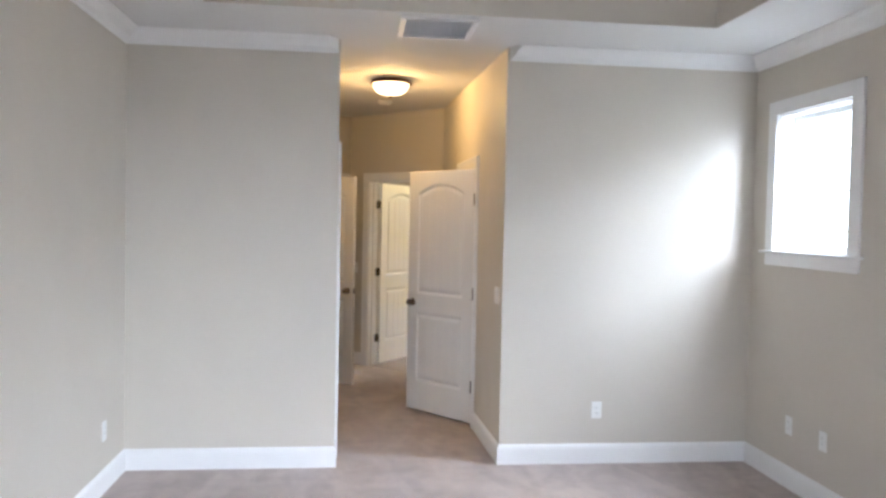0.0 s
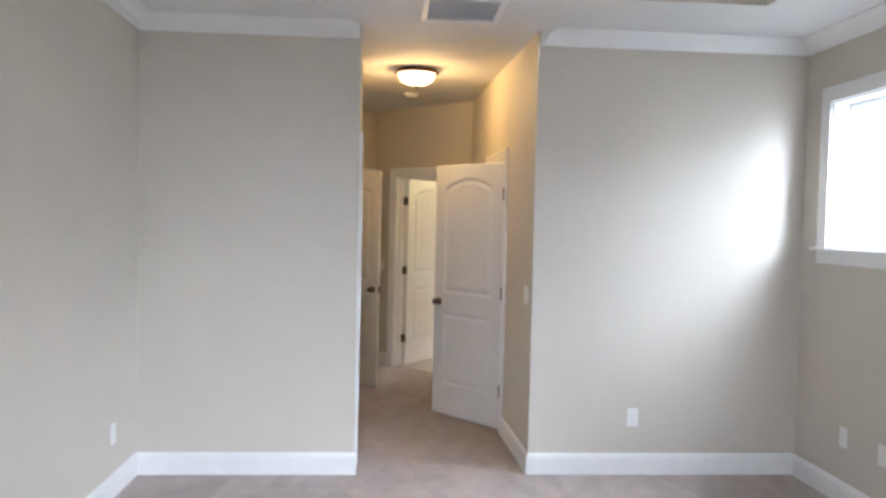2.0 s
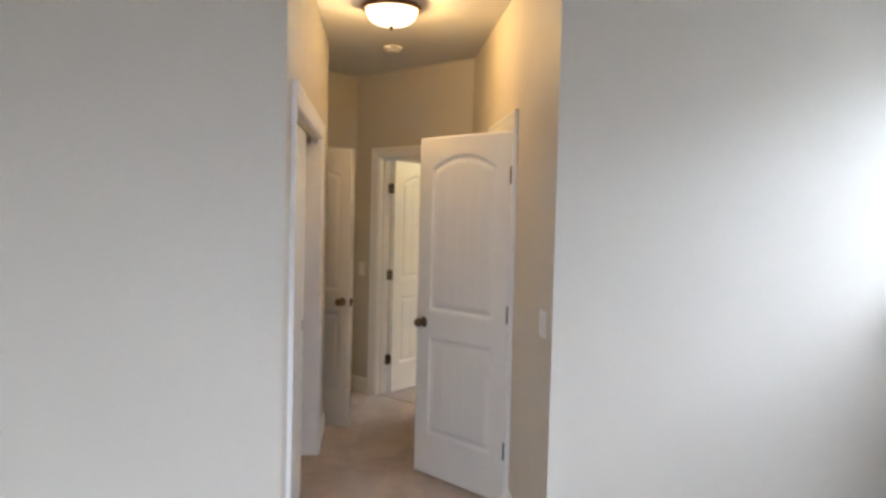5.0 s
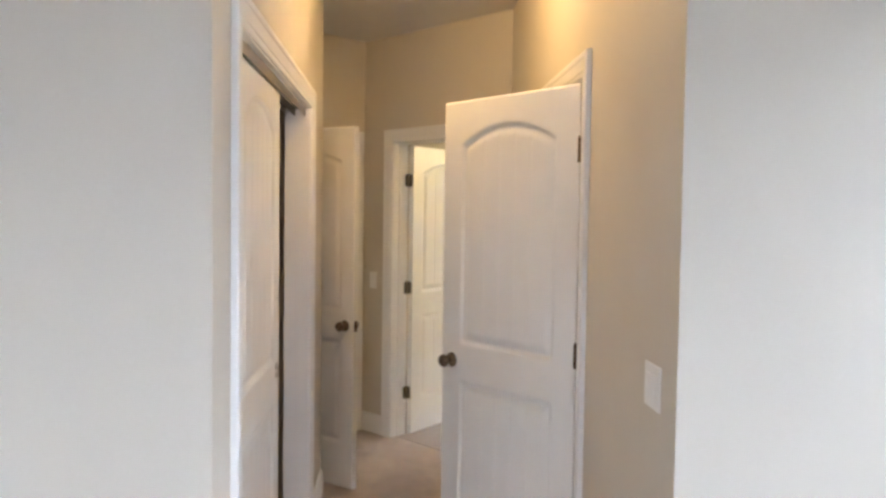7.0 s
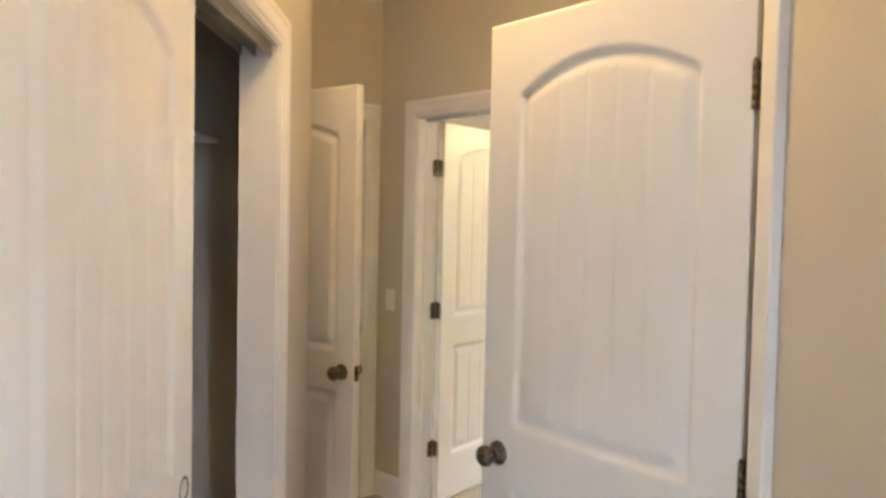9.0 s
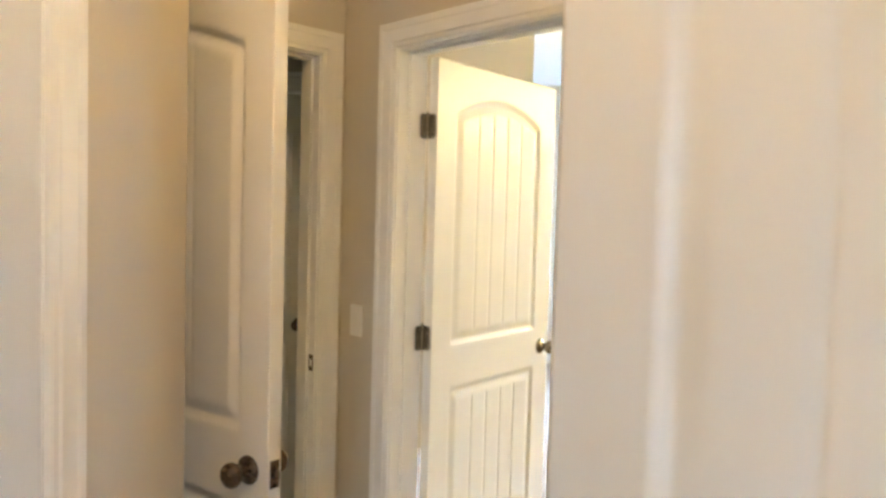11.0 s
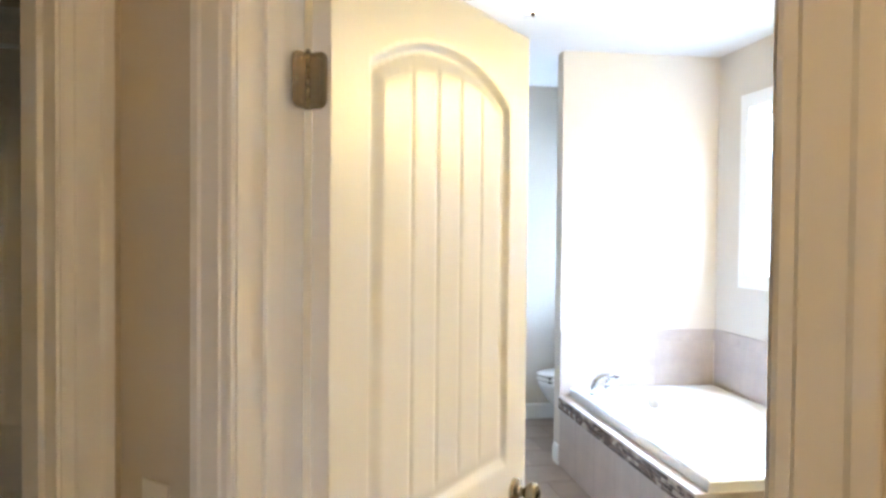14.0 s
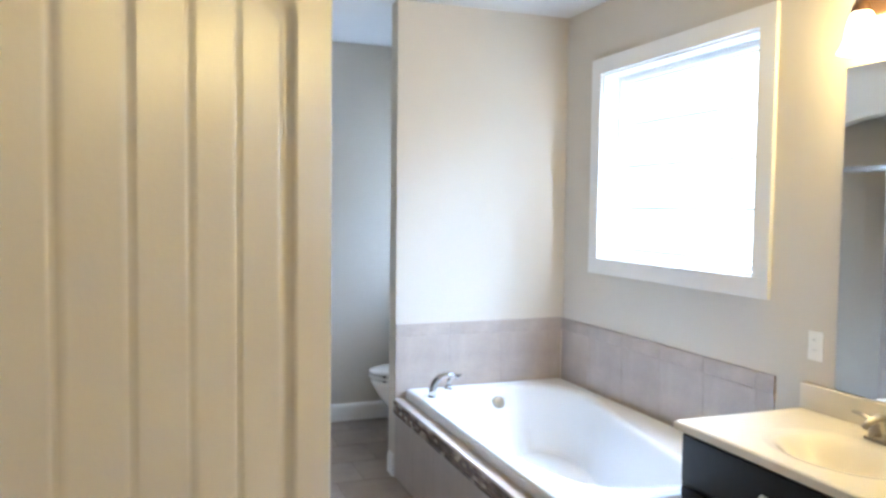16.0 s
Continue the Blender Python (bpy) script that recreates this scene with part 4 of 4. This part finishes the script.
top = new("countertop", field_mesh("countertop", VX, WX - 0.002, VY0, VY1, 64, 190, counter_height, 0.026, M_MARBLE))
tagged(top, "cream cultured marble vanity top with moulded basins", "countertop")
part("backsplash", box(WX - 0.023, VY0, VZ - 0.001, WX - 0.002, VY1 - 0.002, VZ + 0.100), M_MARBLE, top, bevel=0.004)


def basin_faucet(y):
    f = empty("basin_faucet", Matrix.Translation((2.885, y, VZ)))
    tagged(f, "polished metal two-handle basin faucet", "faucet", "vanity faucets")
    part("base", box(-0.026, -0.085, -0.001, 0.026, 0.085, 0.014), M_NICKEL, f, bevel=0.008)
    part("spout", tube([(0, 0, 0.01), (0, 0, 0.055), (-0.018, 0, 0.085), (-0.055, 0, 0.095), (-0.100, 0, 0.082), (-0.118, 0, 0.066)], [0.017, 0.016, 0.015, 0.013, 0.012, 0.011], 14), M_NICKEL, f, smooth=True)
    for s in (-1, 1):
        h = part("handle", lathe(((0, 0.0), (0.022, 0.0), (0.020, 0.016), (0.014, 0.030), (0.014, 0.045), (0.0, 0.048)), Matrix.Translation((0, s * 0.058, 0.012)), 20), M_NICKEL, f, smooth=True)
        part("lever", tube([(0, s * 0.058, 0.050), (-0.006, s * 0.075, 0.066), (-0.012, s * 0.105, 0.078), (-0.016, s * 0.135, 0.080)], [0.011, 0.009, 0.007, 0.006], 12), M_NICKEL, h, smooth=True)
    return f


basin_faucet(10.650)
basin_faucet(9.78)

mirror = finish(box(WX - 0.007, VY0 + 0.05, VZ + 0.104, WX - 0.001, 10.978, 2.12), "mirror", M_MIRROR)
tagged(mirror, "frameless wall mirror above the vanity", "mirror")
tagged(cover_plate("outlet", at_wall(bath_right, 14.40 - 11.077, 1.068), "outlet"), "white outlet on the wall beside the bathroom mirror", "outlet")

# vanity light bar with bell shades
bar = empty("vanity_light", Matrix.Translation((WX, 10.44, 2.33)))
tagged(bar, "bronze vanity light bar with lit frosted bell shades", "wall lamp")
part("back_plate", box(-0.028, -0.46, -0.045, -0.001, 0.46, 0.045), M_DARKM, bar, bevel=0.008)
for y in SHADES:
    a = part("arm", tube([(-0.02, y - 10.44, 0.0), (-0.07, y - 10.44, 0.022), (-0.115, y - 10.44, 0.020), (-0.128, y - 10.44, -0.012), (-0.128, y - 10.44, -0.030)], 0.009, 12), M_DARKM, bar, smooth=True)
    part("socket_cup", lathe(((0, 0.008), (0.020, 0.006), (0.030, -0.012), (0.033, -0.034), (0.030, -0.038), (0.0, -0.030)), Matrix.Translation((-0.128, y - 10.44, -0.020)), 24), M_DARKM, a, smooth=True)
    sh = part("shade", lathe(((0.030, -0.030), (0.040, -0.050), (0.048, -0.085), (0.053, -0.120), (0.062, -0.150), (0.074, -0.168), (0.071, -0.168), (0.059, -0.149), (0.050, -0.120), (0.045, -0.085), (0.036, -0.050)), Matrix.Translation((-0.128, y - 10.44, -0.024)), 32), M_BGLOBE, bar, "lit frosted glass bell shade", smooth=True)
    sh.visible_shadow = False

flush_lamp("bath_lamp", 1.35, 11.80, HB, M_BGLOBE, M_BRONZE, "flush bathroom ceiling lamp with frosted bowl and bronze pan", 0.145)

# shower across the room, seen in the mirror: arched opening, tiled walls, framed glass
sx, sy0, sy1 = 0.785, 11.40, 13.30
bm = bmesh.new()
jw = 0.12
add_box(bm, sx, sy0, 0.0, sx + 0.10, sy0 + jw, HB)
add_box(bm, sx, sy1 - jw, 0.0, sx + 0.10, sy1, HB)
cy, half = (sy0 + sy1) / 2, (sy1 - sy0) / 2 - jw
rows = [(cy - half * math.cos(math.pi * i / 24), 2.06 + 0.20 * math.sin(math.pi * i / 24)) for i in range(25)]
for (ya, za), (yb, zb) in zip(rows, rows[1:]):
    vs = [bm.verts.new(p) for p in ((sx, ya, za), (sx, yb, zb), (sx, yb, HB), (sx, ya, HB), (sx + 0.10, ya, za), (sx + 0.10, yb, zb), (sx + 0.10, yb, HB), (sx + 0.10, ya, HB))]
    for f in ((0, 1, 2, 3), (4, 5, 6, 7), (0, 1, 5, 4), (2, 3, 7, 6)):
        bm.faces.new([vs[k] for k in f])
tagged(finish(bm, "wall_shower_arch", M_WALL), "beige drywall with an arched shower opening", "wall", kind="structure")
wall("wall_shower_near", Run((-0.02, sy0 + 0.0), (sx, sy0 + 0.0)), HB, 0.06)
wall("wall_shower_far", Run((sx, sy1), (-0.02, sy1)), HB, 0.06)
shower = finish(box(-0.018, sy0 + 0.01, 0.004, 0.0, sy1 - 0.01, 2.05), "shower_tiles", M_GROUT)
tagged(shower, "taupe tiled shower wall with a mosaic band", "wall tiles", kind="structure")
mm = Run((0.0, sy0), (0.0, sy1)).matrix()
tile_grid(shower, mm, 0.02, sy1 - sy0 - 0.02, 0.006, 1.53, 0.335, 0.335, M_TILE)
tile_grid(shower, mm, 0.02, sy1 - sy0 - 0.02, 1.532, 1.592, 0.047, 0.020, M_MOSAIC, 0.003, 0.007, 0.021, "mosaic_piece")
tile_grid(shower, mm, 0.02, sy1 - sy0 - 0.02, 1.594, 2.05, 0.335, 0.335, M_TILE)
screen = empty("shower_screen", Matrix.Translation((sx + 0.05, (sy0 + sy1) / 2, 0.10)))
tagged(screen, "framed clear glass shower door with chrome rails", "shower door")
tagged(finish(box(sx - 0.005, sy0 + 0.118, 0.004, sx + 0.105, sy1 - 0.118, 0.10), "shower_curb", M_TILE, bevel=0.004), "taupe tiled shower curb", "shower curb")
hw = (sy1 - sy0 - 0.25) / 2
for nm, b in (("top_rail", (-0.02, -hw, 1.77, 0.02, hw, 1.81)), ("bottom_rail", (-0.02, -hw, 0.0, 0.02, hw, 0.035)), ("side_rail", (-0.015, -hw, 0.036, 0.015, -hw + 0.03, 1.769)), ("side_rail", (-0.015, hw - 0.03, 0.036, 0.015, hw, 1.769)), ("middle_rail", (-0.015, -0.02, 0.036, 0.015, 0.015, 1.769))):
    part(nm, box(*b), M_CHROME, screen, bevel=0.003)
for y0, y1 in ((-hw + 0.03, -0.02), (0.015, hw - 0.03)):
    g = part("glass", box(-0.003, y0, 0.036, 0.003, y1, 1.769), M_GLASS, screen, "clear glass")
    g.visible_shadow = False
